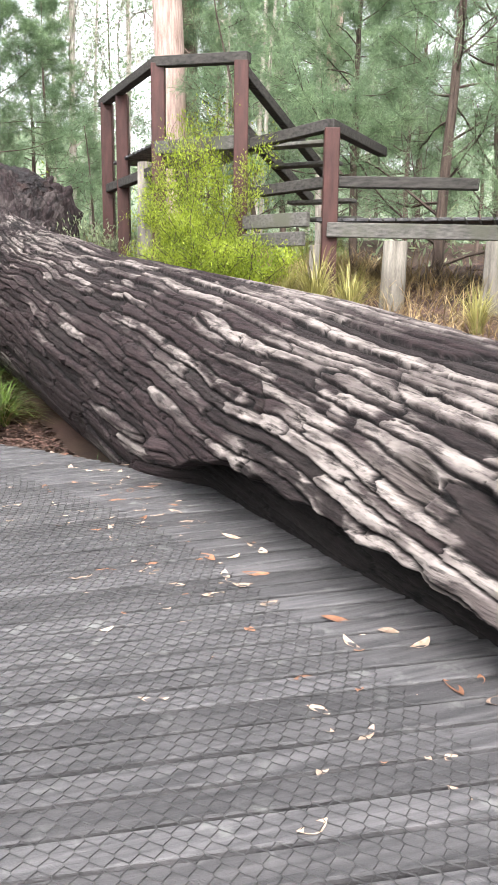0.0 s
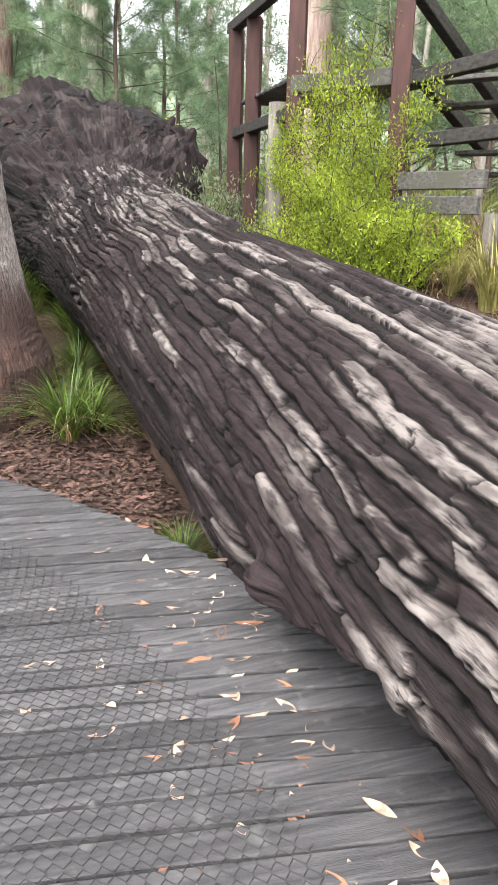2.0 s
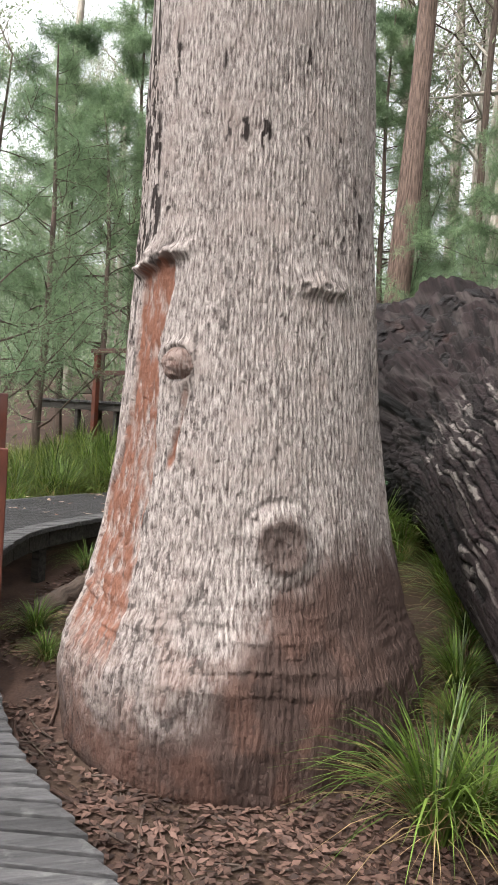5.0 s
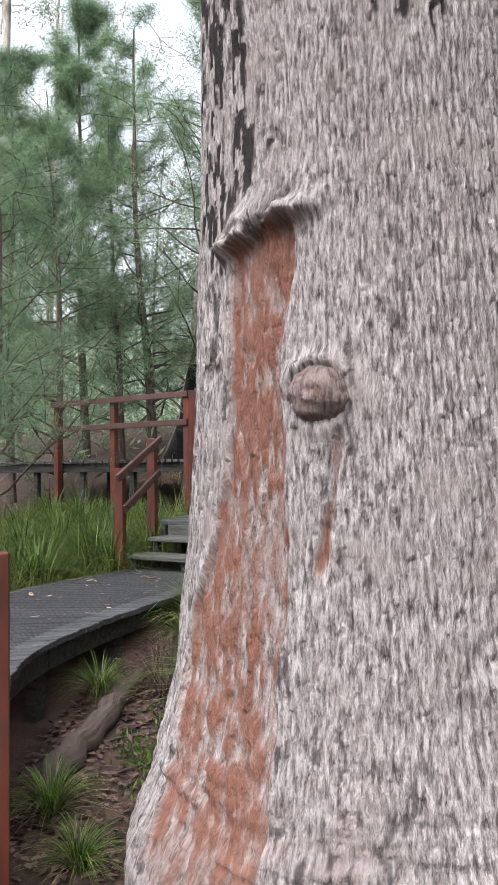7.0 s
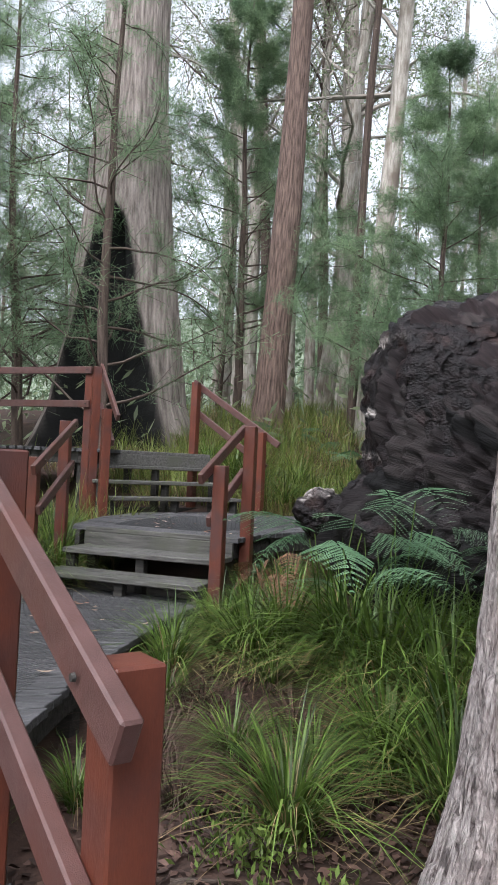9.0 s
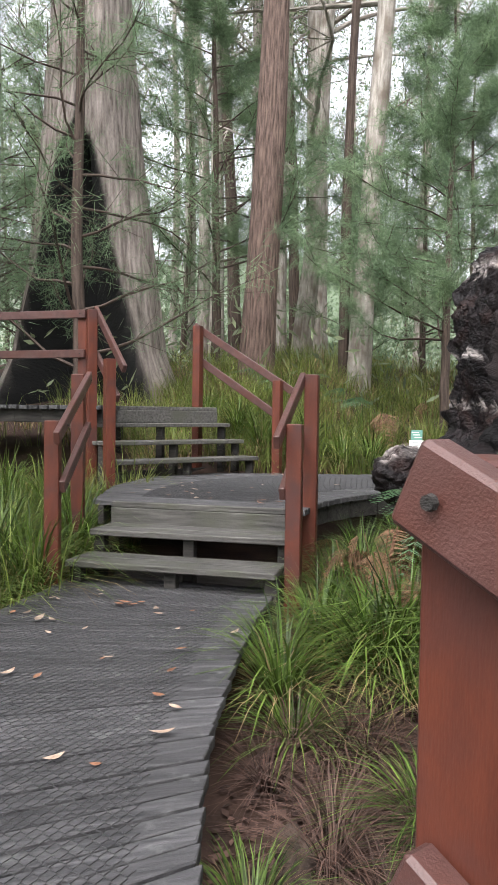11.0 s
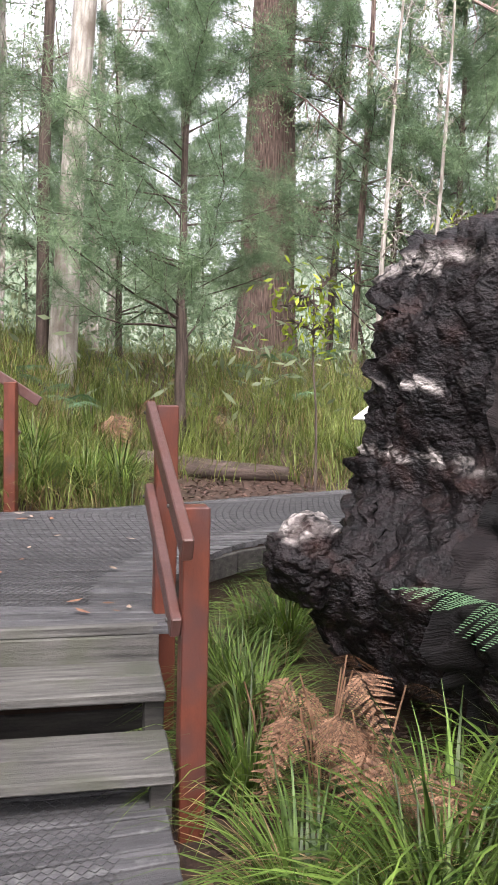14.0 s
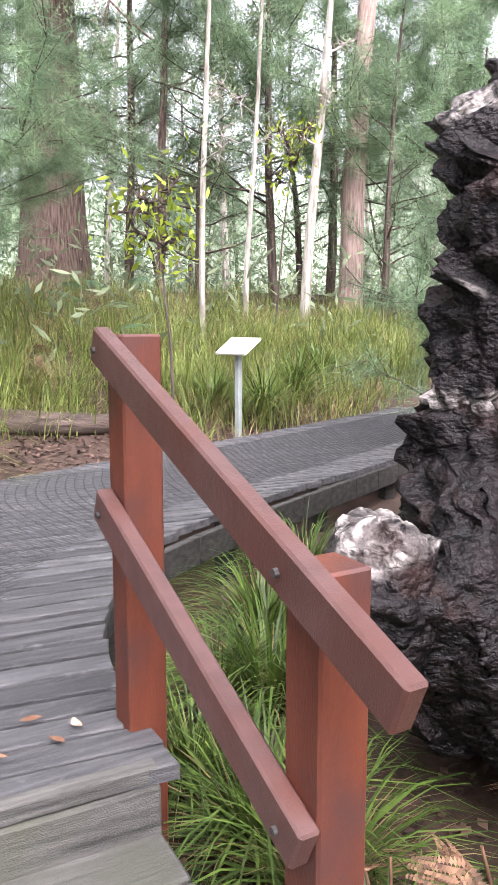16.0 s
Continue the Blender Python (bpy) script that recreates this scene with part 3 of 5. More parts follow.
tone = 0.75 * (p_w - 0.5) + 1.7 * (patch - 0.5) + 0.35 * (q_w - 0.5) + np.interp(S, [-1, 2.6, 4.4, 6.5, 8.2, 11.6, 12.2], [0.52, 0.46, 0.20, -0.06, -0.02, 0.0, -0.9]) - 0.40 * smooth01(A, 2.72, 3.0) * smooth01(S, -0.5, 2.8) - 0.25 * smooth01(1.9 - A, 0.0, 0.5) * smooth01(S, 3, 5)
weather = smooth01(tone, 0.0, 0.55) * (1 - 0.9 * gone) * (1 - crack) * (1 - 0.6 * crack2) * (0.45 + 0.55 * smooth01(fine_n, 0.35, 0.6))
chips = smooth01(q_w + 0.8 * (patch - 0.5) - 0.35 * smooth01(A, 2.75, 3.1), 0.55, 0.75) * tip * (1 - smooth01(S, 11.6, 12.1)) * (1 - crack2)
# pale plates are dimmed inside the undercut as part of its painted shade
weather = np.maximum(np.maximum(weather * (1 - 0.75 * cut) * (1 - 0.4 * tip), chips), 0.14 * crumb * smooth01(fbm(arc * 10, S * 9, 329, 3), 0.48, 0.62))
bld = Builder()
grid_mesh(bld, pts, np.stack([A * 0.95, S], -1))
# shade painted into undercut and lower flank; crest's near side is darkened too
part("trunk", bld, M_LOG, fallen, "dark brown bark split into long grey plates", True, {"weathered": weather.ravel(), "furrow_shade": np.clip(crack * (1 - crumb) + 0.5 * gone + 0.8 * cut + 0.1 * crumb + 0.5 * crumb * smooth01(A, 2.2, 2.7) + 0.35 * smooth01(A, 2.9, 3.3) * smooth01(S, 3.5, 5.0), 0, 1).ravel()})

# root plate: flares from the trunk, then closes in a ragged face
rows = [(12.1, 0.06, 0.88), (12.35, 0.14, 0.93), (12.6, 0.32, 0.97), (12.85, 0.60, 1.0), (13.1, 0.86, 1.02), (13.5, 1.0, 1.02), (13.9, 1.0, 1.0), (14.2, 1.0, 0.97), (14.42, 1.0, 0.88),
        (14.5, 1.0, 0.72), (14.45, 1.0, 0.55), (14.4, 1.0, 0.38), (14.4, 1.0, 0.2), (14.4, 1.0, 0.02)]
tt = np.linspace(0, len(rows) - 1, 300)
rs = [np.interp(tt, np.arange(len(rows)), [r[i] for r in rows]) for i in range(3)]
th = np.linspace(-np.pi, np.pi, 541)
TS, TH = np.meshgrid(tt, th, indexing="ij")
SS, FL, K = (np.repeat(a[:, None], 541, 1) for a in rs)
lr = np.interp(TH, ang, lobe)
base_r = log_radius(SS)
rr_ = (base_r * (1 - FL) + lr * FL) * K
Q = (TH + np.pi) / (2 * np.pi)
nz = fbm(Q * 24, TS * 1.3, 91, 5, 24)
nz2 = np.abs(fbm(Q * 56, TS * 1.6 + 9, 97, 4, 56) * 2 - 1)
nz3 = np.abs(fbm(Q * 110, TS * 5 + 3, 99, 3, 110) * 2 - 1)
rough = smooth01(TS, 0.3, 3.5)
bulge = fbm(Q * 16 + 3, TS * 0.5, 93, 3, 16)
rr_ = rr_ * (1 + rough * (0.16 * (bulge - 0.5) + 0.10 * (nz - 0.5) + 0.035 * (nz2 - 0.3) + 0.03 * (nz3 - 0.3)))
lat, hgt = np.cos(TH) * rr_, np.sin(TH) * rr_
strata = np.abs(fbm(lat * 0.9 + 20, hgt * 3.6 + 20, 105, 5) * 2 - 1)
shred = np.abs(fbm(lat * 5 + 20, hgt * 11 + 20, 107, 4) * 2 - 1)
SS2 = SS + smooth01(TS, 4, 8) * (0.7 * (fbm(lat * 1.0 + 40, hgt * 1.3 + 40, 103, 3) - 0.5) + 0.22 * (strata - 0.35) + 0.09 * (shred - 0.3) + 0.08 * (fbm(lat * 14 + 20, hgt * 24 + 20, 109, 3) - 0.5)) + rough * 0.10 * (nz3 - 0.3)
C = np.array([LOG_A[0], LOG_A[1], 0.0]) + SS2[..., None] * np.array([LOG_D[0], LOG_D[1], 0.0])
C[..., 2] += 0.105 * np.minimum(SS, 12.6) + 0.06 * np.clip(SS - 12.6, 0, 3)
hgt = hgt + rough * (0.05 * (shred - 0.3) + 0.10 * (fbm(SS * 2.2 + 7, lat * 2.2 + 30, 113, 3) - 0.5))
lat = lat + rough * 0.09 * (fbm(hgt * 5 + 40, SS * 3 + 9, 115, 4) - 0.5)
pts = C - lat[..., None] * np.array([LOG_N[0], LOG_N[1], 0]) + hgt[..., None] * np.array([0, 0, 1.0])
streak = smooth01(fbm(lat * 4 + 60, hgt * 18 + 60, 135, 4), 0.50, 0.56)
wh = smooth01(fbm(lat * 1.3 + 60, hgt * 3.2 + 60, 131, 4), 0.74, 0.78) * streak * smooth01(TS, 4, 6)
for wl_, wh_, ww in ((1.9, 1.52, 0.13), (1.55, 1.1, 0.16), (2.15, 0.75, 0.08), (0.9, 1.0, 0.14)):
    wh = np.maximum(wh, np.exp(-(((lat - wl_) / ww) ** 2 + ((hgt - wh_) / (ww * 0.6)) ** 2) ** 2) * streak * smooth01(TS, 4, 6))
bld = Builder()
grid_mesh(bld, pts, np.stack([TH, TS], -1))
part("root_plate", bld, M_CHAR, fallen, "ragged charred black root plate with bleached patches", True, {"weathered": wh.ravel()})

# bleached gnarled knob on the lower root
th, ph = np.meshgrid(np.linspace(0, np.pi, 60), np.linspace(0, 2 * np.pi, 91), indexing="ij")
gnarl = np.abs(fbm(ph / (2 * np.pi) * 10, th * 3.5, 141, 4, 10) * 2 - 1)
r1 = 1 + np.sin(th) * (0.75 * (fbm(ph / (2 * np.pi) * 5, th * 1.6, 143, 3, 5) - 0.5) + 0.35 * (gnarl - 0.3))
pts = np.array([-7.14, 13.72, 1.40]) + r1[..., None] * np.stack([np.sin(th) * np.cos(ph) * 0.21, np.sin(th) * np.sin(ph) * 0.24, np.cos(th) * 0.24], -1)
bld = Builder()
grid_mesh(bld, pts, np.stack([ph, th], -1))
part("root_knob", bld, M_CHAR, fallen, "gnarled root knob with a bleached top", True, {"weathered": (smooth01(np.cos(th) + 0.5 * (fbm(ph / (2 * np.pi) * 8, th * 3, 145, 3, 8) - 0.5), 0.55, 0.68) * (0.2 + 0.7 * smooth01(gnarl, 0.15, 0.4))).ravel()})

# ---- the standing giant ----
TREE = np.array([-4.576, 8.836])
giant = thing("giant_tree", "massive pale tingle tree with swollen buttressed base", "tree", Matrix.Translation((TREE[0], TREE[1], -0.35)))
Z, A = np.meshgrid(np.concatenate([np.linspace(-0.3, 4.3, 560), np.linspace(4.32, 11, 40)]),
                   np.concatenate([np.linspace(-3.6, 0.6, 470), np.linspace(0.62, 2 * np.pi - 3.6, 40)]), indexing="ij")
prof = np.interp(Z, [-0.3, -0.1, 0.1, 0.35, 0.65, 0.95, 1.35, 1.85, 2.55, 3.35, 4.85, 11], [1.02, 1.10, 1.17, 1.20, 1.19, 1.075, 0.966, 0.89, 0.83, 0.765, 0.724, 0.60])
per = 60
U = (A + np.pi) / (2 * np.pi) * per
arc = (A + np.pi) * 0.9
fib = fbm(U, Z * 2.2, 201, 4)
jag = fbm(arc * 16, Z * 6, 203, 3) - 0.5
strip = (arc + 0.10 * (fbm(arc * 1.5, Z * 0.8, 205, 3) - 0.5)) / 0.030 + jag * 1.0
b_h, b_w, b_rim, b_f = plates(strip, Z + 0.5 * (fbm(arc * 12, Z * 3, 207, 3) - 0.5), 0.17, 209, 30.0)
seam = (1 - smooth01(b_rim, 0.0, 0.24)) * smooth01(fbm(arc * 7, Z * 2.0, 213, 3) + 0.25 * b_w, 0.48, 0.62)
lmp = fbm(U / 12, Z * 0.9, 221, 3)
rad = prof * (1 + 0.04 * (lmp - 0.5)) + 0.018 * (fib - 0.5) + 0.008 * (b_h - 0.5) + 0.010 * (b_f - 0.5) * (b_w - 0.5) - 0.012 * seam + 0.012 * (fbm(arc * 30, Z * 9, 215, 3) - 0.5)
low = 1 - smooth01(Z, 0.5, 1.2)
wrinkle = np.abs(fbm(arc * 1.6 + 3, Z * 11 + 3 * fbm(arc * 1.3, Z, 233, 3), 235, 4) * 2 - 1)
rad = rad + low * (0.09 * (fbm(U / 7, Z * 1.6, 231, 4) - 0.5) + 0.05 * (fbm(U / 2.5, Z * 4, 237, 3) - 0.5)) - 0.045 * (0.45 - np.minimum(wrinkle, 0.45)) * np.exp(-((Z - 0.88) / 0.22) ** 2)


def bearing(px, py):
    return math.atan2(py - TREE[1], px - TREE[0])


def bump_at(px, py, pz, w, h, amp, ring=False):
    a0, z0 = bearing(px, py), pz + 0.35
    da = (A - a0 + np.pi) % (2 * np.pi) - np.pi
    d = np.sqrt((da * prof / w) ** 2 + ((Z - z0) / h) ** 2)
    if ring:
        d = d + 0.2 * (fbm(A * 8, Z * 8, 265, 3) - 0.5)
        return amp * (np.exp(-((d - 1) / 0.35) ** 2) + 0.5 * np.exp(-((d - 0.3) / 0.2) ** 2) * fbm(A * 30, Z * 30, 267, 3) - 0.15 * np.exp(-(d / 0.6) ** 2) + 0.9 * np.exp(-(d / 0.8) ** 2) * (fbm(A * 26, Z * 26, 264, 3) - 0.35))
    gnarl = 0.6 + 0.9 * fbm(A * 22, Z * 20, 261, 4)
    return amp * gnarl * np.sqrt(np.clip(1.15 - d ** 2 + 0.5 * (fbm(A * 9, Z * 9, 263, 3) - 0.5), 0, 1)) + amp * 0.2 * np.exp(-((d - 1.1) / 0.3) ** 2)


db = np.sqrt((((A + 1.475 + np.pi) % (2 * np.pi) - np.pi) * 0.85 / 0.125) ** 2 + ((Z - 2.39) / 0.125) ** 2)
rad = rad + 0.030 * np.exp(-((db - 1.0) / 0.22) ** 2) * (0.45 + 0.55 * smooth01(Z, 2.3, 2.5)) * (0.5 + fbm(arc * 14, Z * 12, 262, 3))
rad = rad + bump_at(-3.82, 8.17, 1.06, 0.13, 0.13, 0.030, True) - 0.012 * np.exp(-((((A + 0.717) * 0.95 / 0.26) ** 2 + ((Z - 1.41) / 0.24) ** 2) - 1) ** 2 / 0.03)
rad = rad + 0.055 * np.exp(-((((A + 0.767) * 1.1 / 0.24) ** 2 + ((Z - 0.86) / 0.17) ** 2)) ** 1.6)
ledge_z = np.interp(A, [-2.05, -1.9, -1.7, -1.5, -1.3], [2.92, 3.0, 3.04, 3.06, 3.05])
up = Z - ledge_z - 0.06 * (fbm(arc * 9, Z * 0 + 3, 269, 3) - 0.5)
curl = fbm(arc * 13, Z * 15 + 2 * fbm(arc * 5, Z * 5, 270, 2), 268, 4)
crust = np.where(up < 0, np.exp(-(up / 0.032) ** 2), np.exp(-(up / 0.10) ** 2)) * smooth01(A, -2.08, -1.98) * (1 - smooth01(A, -1.62, -1.3))
rad = rad + crust * (0.055 + 0.13 * (curl - 0.5))
lip2 = np.exp(-(((A + 0.44) * 0.8 / 0.20) ** 2) ** 2) * np.where(Z < 2.88, np.exp(-((Z - 2.88) / 0.05) ** 2), np.exp(-((Z - 2.88) / 0.075) ** 2))
rad = rad + 0.045 * lip2 * (0.4 + 1.2 * curl)
# torn strip of bark below the ledge
edge = 0.07 * (fbm(arc * 7, Z * 5, 241, 3) - 0.5)
zt = Z - 0.35
left = np.interp(zt, [0.3, 0.85, 1.05, 1.2, 1.55, 1.9, 2.25, 2.6], [-2.18, -2.24, -2.27, -2.23, -2.07, -1.98, -1.96, -1.98])
right = np.interp(zt, [0.3, 0.9, 1.15, 1.3, 1.58, 1.9, 2.2, 2.5, 2.6], [-1.62, -1.62, -1.62, -1.58, -1.60, -1.61, -1.66, -1.57, -1.57])
scar = smooth01(np.minimum(A - left, right - A) + edge, 0.0, 0.035) * smooth01(zt, 0.1, 0.6) * (1 - smooth01(Z - ledge_z, -0.04, 0.0))
mid2 = np.interp(zt, [1.45, 1.73, 1.92], [-1.475, -1.415, -1.39])
strip2 = smooth01(0.036 - np.abs(A - mid2) + 0.6 * edge, 0.0, 0.03) * smooth01(zt, 1.4, 1.5) * (1 - smooth01(zt, 1.88, 1.96))
scar = np.maximum(scar, 0.9 * strip2)
torn = fbm(arc * 40, Z * 11, 279, 4)
rad = rad - 0.032 * scar + 0.035 * scar * (torn - 0.5)
ochre = np.clip(scar * (0.74 + 2.6 * (torn - 0.5) + 0.9 * (fib - 0.5) + 0.25 * smooth01(zt, 1.6, 2.2)), 0, 1)
rosy = (1 - smooth01(np.abs(A + 1.2), 0.5, 1.3)) * (1 - smooth01(zt, 0.3, 1.1)) * smooth01(fbm(arc * 6, Z * 4, 245, 4), 0.45, 0.65)
ochre = np.maximum(ochre, 0.22 * rosy)
foot = 1 - smooth01(zt + 0.55 * (fbm(arc * 2.2, Z * 1.8, 251, 4) - 0.5) - 0.85 * smooth01(A, -1.45, -0.35) + 0.25 * (fbm(arc * 14, Z * 9, 253, 3) - 0.5), -0.15, 0.42)
foot = np.maximum(foot, (1 - smooth01(zt + 0.4 * (fbm(arc * 5, Z * 4, 255, 3) - 0.5), 0.2, 0.75)) * (0.35 + 0.4 * (fbm(arc * 9, Z * 7, 257, 3) - 0.3)))
dk = np.sqrt(((A + 0.717) * 0.95 / 0.16) ** 2 + ((Z - 1.41) / 0.15) ** 2) + 0.6 * (fbm(arc * 12, Z * 12, 274, 3) - 0.5)
foot = np.maximum(foot, 0.85 * (1 - smooth01(dk, 0.75, 1.25)))
charred = smooth01(fbm(arc * 9, Z * 2.4, 271, 4) + 0.24 * np.exp(-((A + 2.12) / 0.24) ** 2) * smooth01(Z, 2.75, 3.2) - 0.10 * smooth01(A, -1.9, -1.3), 0.62, 0.68) * smooth01(Z, 2.2, 3.0)
chip = smooth01(fbm(arc * 40, Z * 13, 273, 4), 0.64, 0.70) * smooth01(fbm(arc * 3, Z * 1.2, 277, 3) - 0.10 * smooth01(A, -1.6, -0.8), 0.44, 0.62)
notch = np.exp(-((zt - 2.22 + 0.5 * np.abs(A + 2.165) - 0.07 * (fbm(arc * 20, Z * 0 + 2, 283, 2) - 0.5)) / 0.018) ** 2) * (1 - smooth01(np.abs(A + 2.165), 0.10, 0.15))
fleck = np.clip(np.maximum(np.maximum(seam * smooth01(b_w, 0.5, 0.8) * 0.5, chip * 0.7), charred * smooth01(fbm(arc * 36, Z * 13, 275, 4), 0.45, 0.50)), 0, 1) * (1 - 0.7 * scar) * (1 - crust)
fleck = np.maximum(np.maximum(fleck, notch), 0.8 * np.maximum(crust, lip2) * (1 - smooth01(curl, 0.36, 0.48)))
lean = -0.03 * (zt - 2.0)
pts = np.stack([np.cos(A) * rad + lean, np.sin(A) * rad + 0.2 * lean, Z], -1)
bld = Builder()
grid_mesh(bld, pts, np.stack([A * 0.9, Z], -1))
part("trunk", bld, M_TINGLE, giant, "pale grey fibrous bark with orange torn strip and burls", True, {"scar": ochre.ravel(), "foot": foot.ravel(), "fleck": fleck.ravel()})


def burl(px, py, pz, sx, sz, depth, seed, label, rugged=0.25):
    """A gnarled lump set into the giant's bark."""
    th, ph = np.meshgrid(np.linspace(0, np.pi, 40), np.linspace(0, 2 * np.pi, 61), indexing="ij")
    r1 = 1 + rugged * 2 * (fbm(ph / (2 * np.pi) * 12, th * 4, seed, 4, 12) - 0.5) * np.sin(th)
    a0 = bearing(px, py)
    out, side = np.array([math.cos(a0), math.sin(a0), 0]), np.array([-math.sin(a0), math.cos(a0), 0])
    loc = np.array([px - TREE[0], py - TREE[1], pz + 0.35])
    p = loc + (r1 * np.cos(th) * sz)[..., None] * np.array([0, 0, 1.0]) + (r1 * np.sin(th) * np.cos(ph) * sx)[..., None] * side + (r1 * np.sin(th) * np.sin(ph) * depth)[..., None] * out
    bb = Builder()
    grid_mesh(bb, p, np.stack([ph * sx, th * sz], -1))
    n_ = p.shape[0] * p.shape[1]
    part("burl", bb, M_TINGLE, giant, label, True, {"scar": np.full(n_, 0.35), "foot": np.full(n_, 0.3), "fleck": 0.3 * smooth01(fbm(ph / (2 * np.pi) * 20, th * 9, seed + 3, 3, 20), 0.58, 0.7).ravel()})


burl(-4.497, 8.04, 2.04, 0.115, 0.105, 0.12, 281, "round brown burl", 0.13)


# ---- the lookout behind the log ----
lookout = thing("lookout_platform", "weathered dark red timber lookout platform with railings and stairs", "platform")


def timber(name, p0, p1, w, h, material, label=""):
    bb = Builder()
    bb.beam(p0, p1, w, h, 0.008)
    return part(name, bb, material, lookout, label)


for x, y, z0, z1 in ((-1.24, 10.54, 0.9, 4.0), (-1.93, 12.0, 1.0, 3.97), (-2.25, 12.55, 1.0, 3.97), (-0.19, 10.0, 0.9, 3.9), (0.83, 9.25, 0.9, 3.02)):
    timber("post", (x, y, z0), (x, y, z1), 0.17, 0.17, M_OLDRED)
for a, b in (((-1.24, 10.5, 4.02), (-2.35, 12.7, 4.0)), ((-1.3, 10.54, 4.02), (-0.1, 9.98, 3.94)), ((-1.24, 10.54, 2.75), (-2.25, 12.55, 2.75)),
             ((-0.2, 10.1, 3.86), (1.0, 11.7, 2.85)), ((-0.2, 10.12, 3.2), (0.75, 11.4, 2.5)), ((-0.12, 10.1, 2.98), (0.83, 9.25, 3.06)), ((0.80, 9.25, 3.06), (1.7, 11.2, 3.1)),
             ((-0.12, 10.1, 2.42), (0.83, 9.28, 2.46)), ((0.83, 9.28, 2.46), (2.4, 8.9, 2.4))):
    timber("rail", a, b, 0.12, 0.12, M_BEARER)
for a, b in (((-0.15, 9.95, 2.06), (0.6, 9.35, 2.06)), ((-0.15, 9.9, 1.84), (0.55, 9.3, 1.84)), ((0.8, 9.15, 1.93), (3.4, 8.5, 1.86)), ((-1.3, 10.5, 3.0), (-0.1, 9.95, 3.0))):
    timber("joist", a, b, 0.07, 0.16, M_STEP)
for i in range(22):
    x = 0.75 + i * 0.145
    timber("plank", (x, 9.22 - i * 0.032, 2.04), (x + 0.7, 11.4 - i * 0.032, 2.04), 0.135, 0.04, M_PLANK)
for i in range(12):
    timber("plank", (-1.25 - i * 0.08, 10.6 + i * 0.16, 3.1), (0.1 - i * 0.08, 11.1 + i * 0.16, 3.1), 0.17, 0.04, M_PLANK)
for i in range(5):
    timber("tread", (0.1 + i * 0.12, 10.35 + i * 0.2, 3.0 - i * 0.2), (0.9 + i * 0.12, 9.95 + i * 0.2, 3.0 - i * 0.2), 0.22, 0.045, M_STEP)
for x, y, r in ((1.45, 8.62, 0.14), (0.72, 9.5, 0.13), (2.5, 8.5, 0.14), (-1.5, 11.0, 0.12)):
    bb = Builder()
    z0 = float(land(x, y)) - 0.2
    top = 1.78 if x > 0 else 2.9
    bb.tube([(x, y, z0), (x + 0.02, y, (z0 + top) / 2), (x + 0.03, y, top)], [r, r * 0.95, r * 0.92], 14, 0.02)
    part("stump", bb, M_STUMP, lookout, "grey round timber stump", True)


# ---- signs ----
def lectern_sign(x, y, turn):
    z = float(land(x, y))
    root = thing("lectern_sign", "small pale information panel tilted on a galvanised steel post", "sign", pose(x, y, z, 0, 0, turn))
    bb = Builder()
    bb.box(pose(0, 0, 0.5), 0.06, 0.06, 1.1, 0.006)
    part("post", bb, M_STEEL, root)
    bb = Builder()
    bb.box(pose(0, 0, 1.08, 32, 0, 0), 0.42, 0.30, 0.03, 0.006)
    panel = part("panel", bb, M_WHITE, root)
    for i in range(5):
        bb = Builder()
        bb.box(pose(0, 0, 1.08, 32, 0, 0) @ pose(-0.04 if i % 2 else 0, 0.09 - i * 0.045, 0.0165), 0.30 - (0.08 if i % 2 else 0), 0.012, 0.002, 0.0005)
        part("text_line", bb, M_INK, panel)
    return root


def stake_sign(x, y, turn):
    z = float(land(x, y))
    root = thing("stake_sign", "small white and green track sign on a white stake", "sign", pose(x, y, z, 0, 0, turn))
    bb = Builder()
    bb.box(pose(0, 0, 0.2), 0.03, 0.03, 0.8, 0.004)
    part("stake", bb, M_WHITE, root)
    for nm, zc, m, w in (("white_plate", 0.47, M_WHITE, 0.21), ("green_plate", 0.62, M_GREEN, 0.17)):
        bb = Builder()
        bb.box(pose(0, -0.022, zc), w, 0.012, 0.15, 0.003)
        p = part(nm, bb, m, root)
        for i in range(3):
            bb = Builder()
            bb.box(pose(-0.02 + 0.02 * i, -0.03, zc + 0.04 - 0.035 * i), 0.10, 0.003, 0.012, 0.0005)
            part("mark", bb, M_INK if nm[0] == "w" else M_WHITE, p)


lectern_sign(-4.75, 19.25, -70)
stake_sign(-7.3, 19.4, 8)


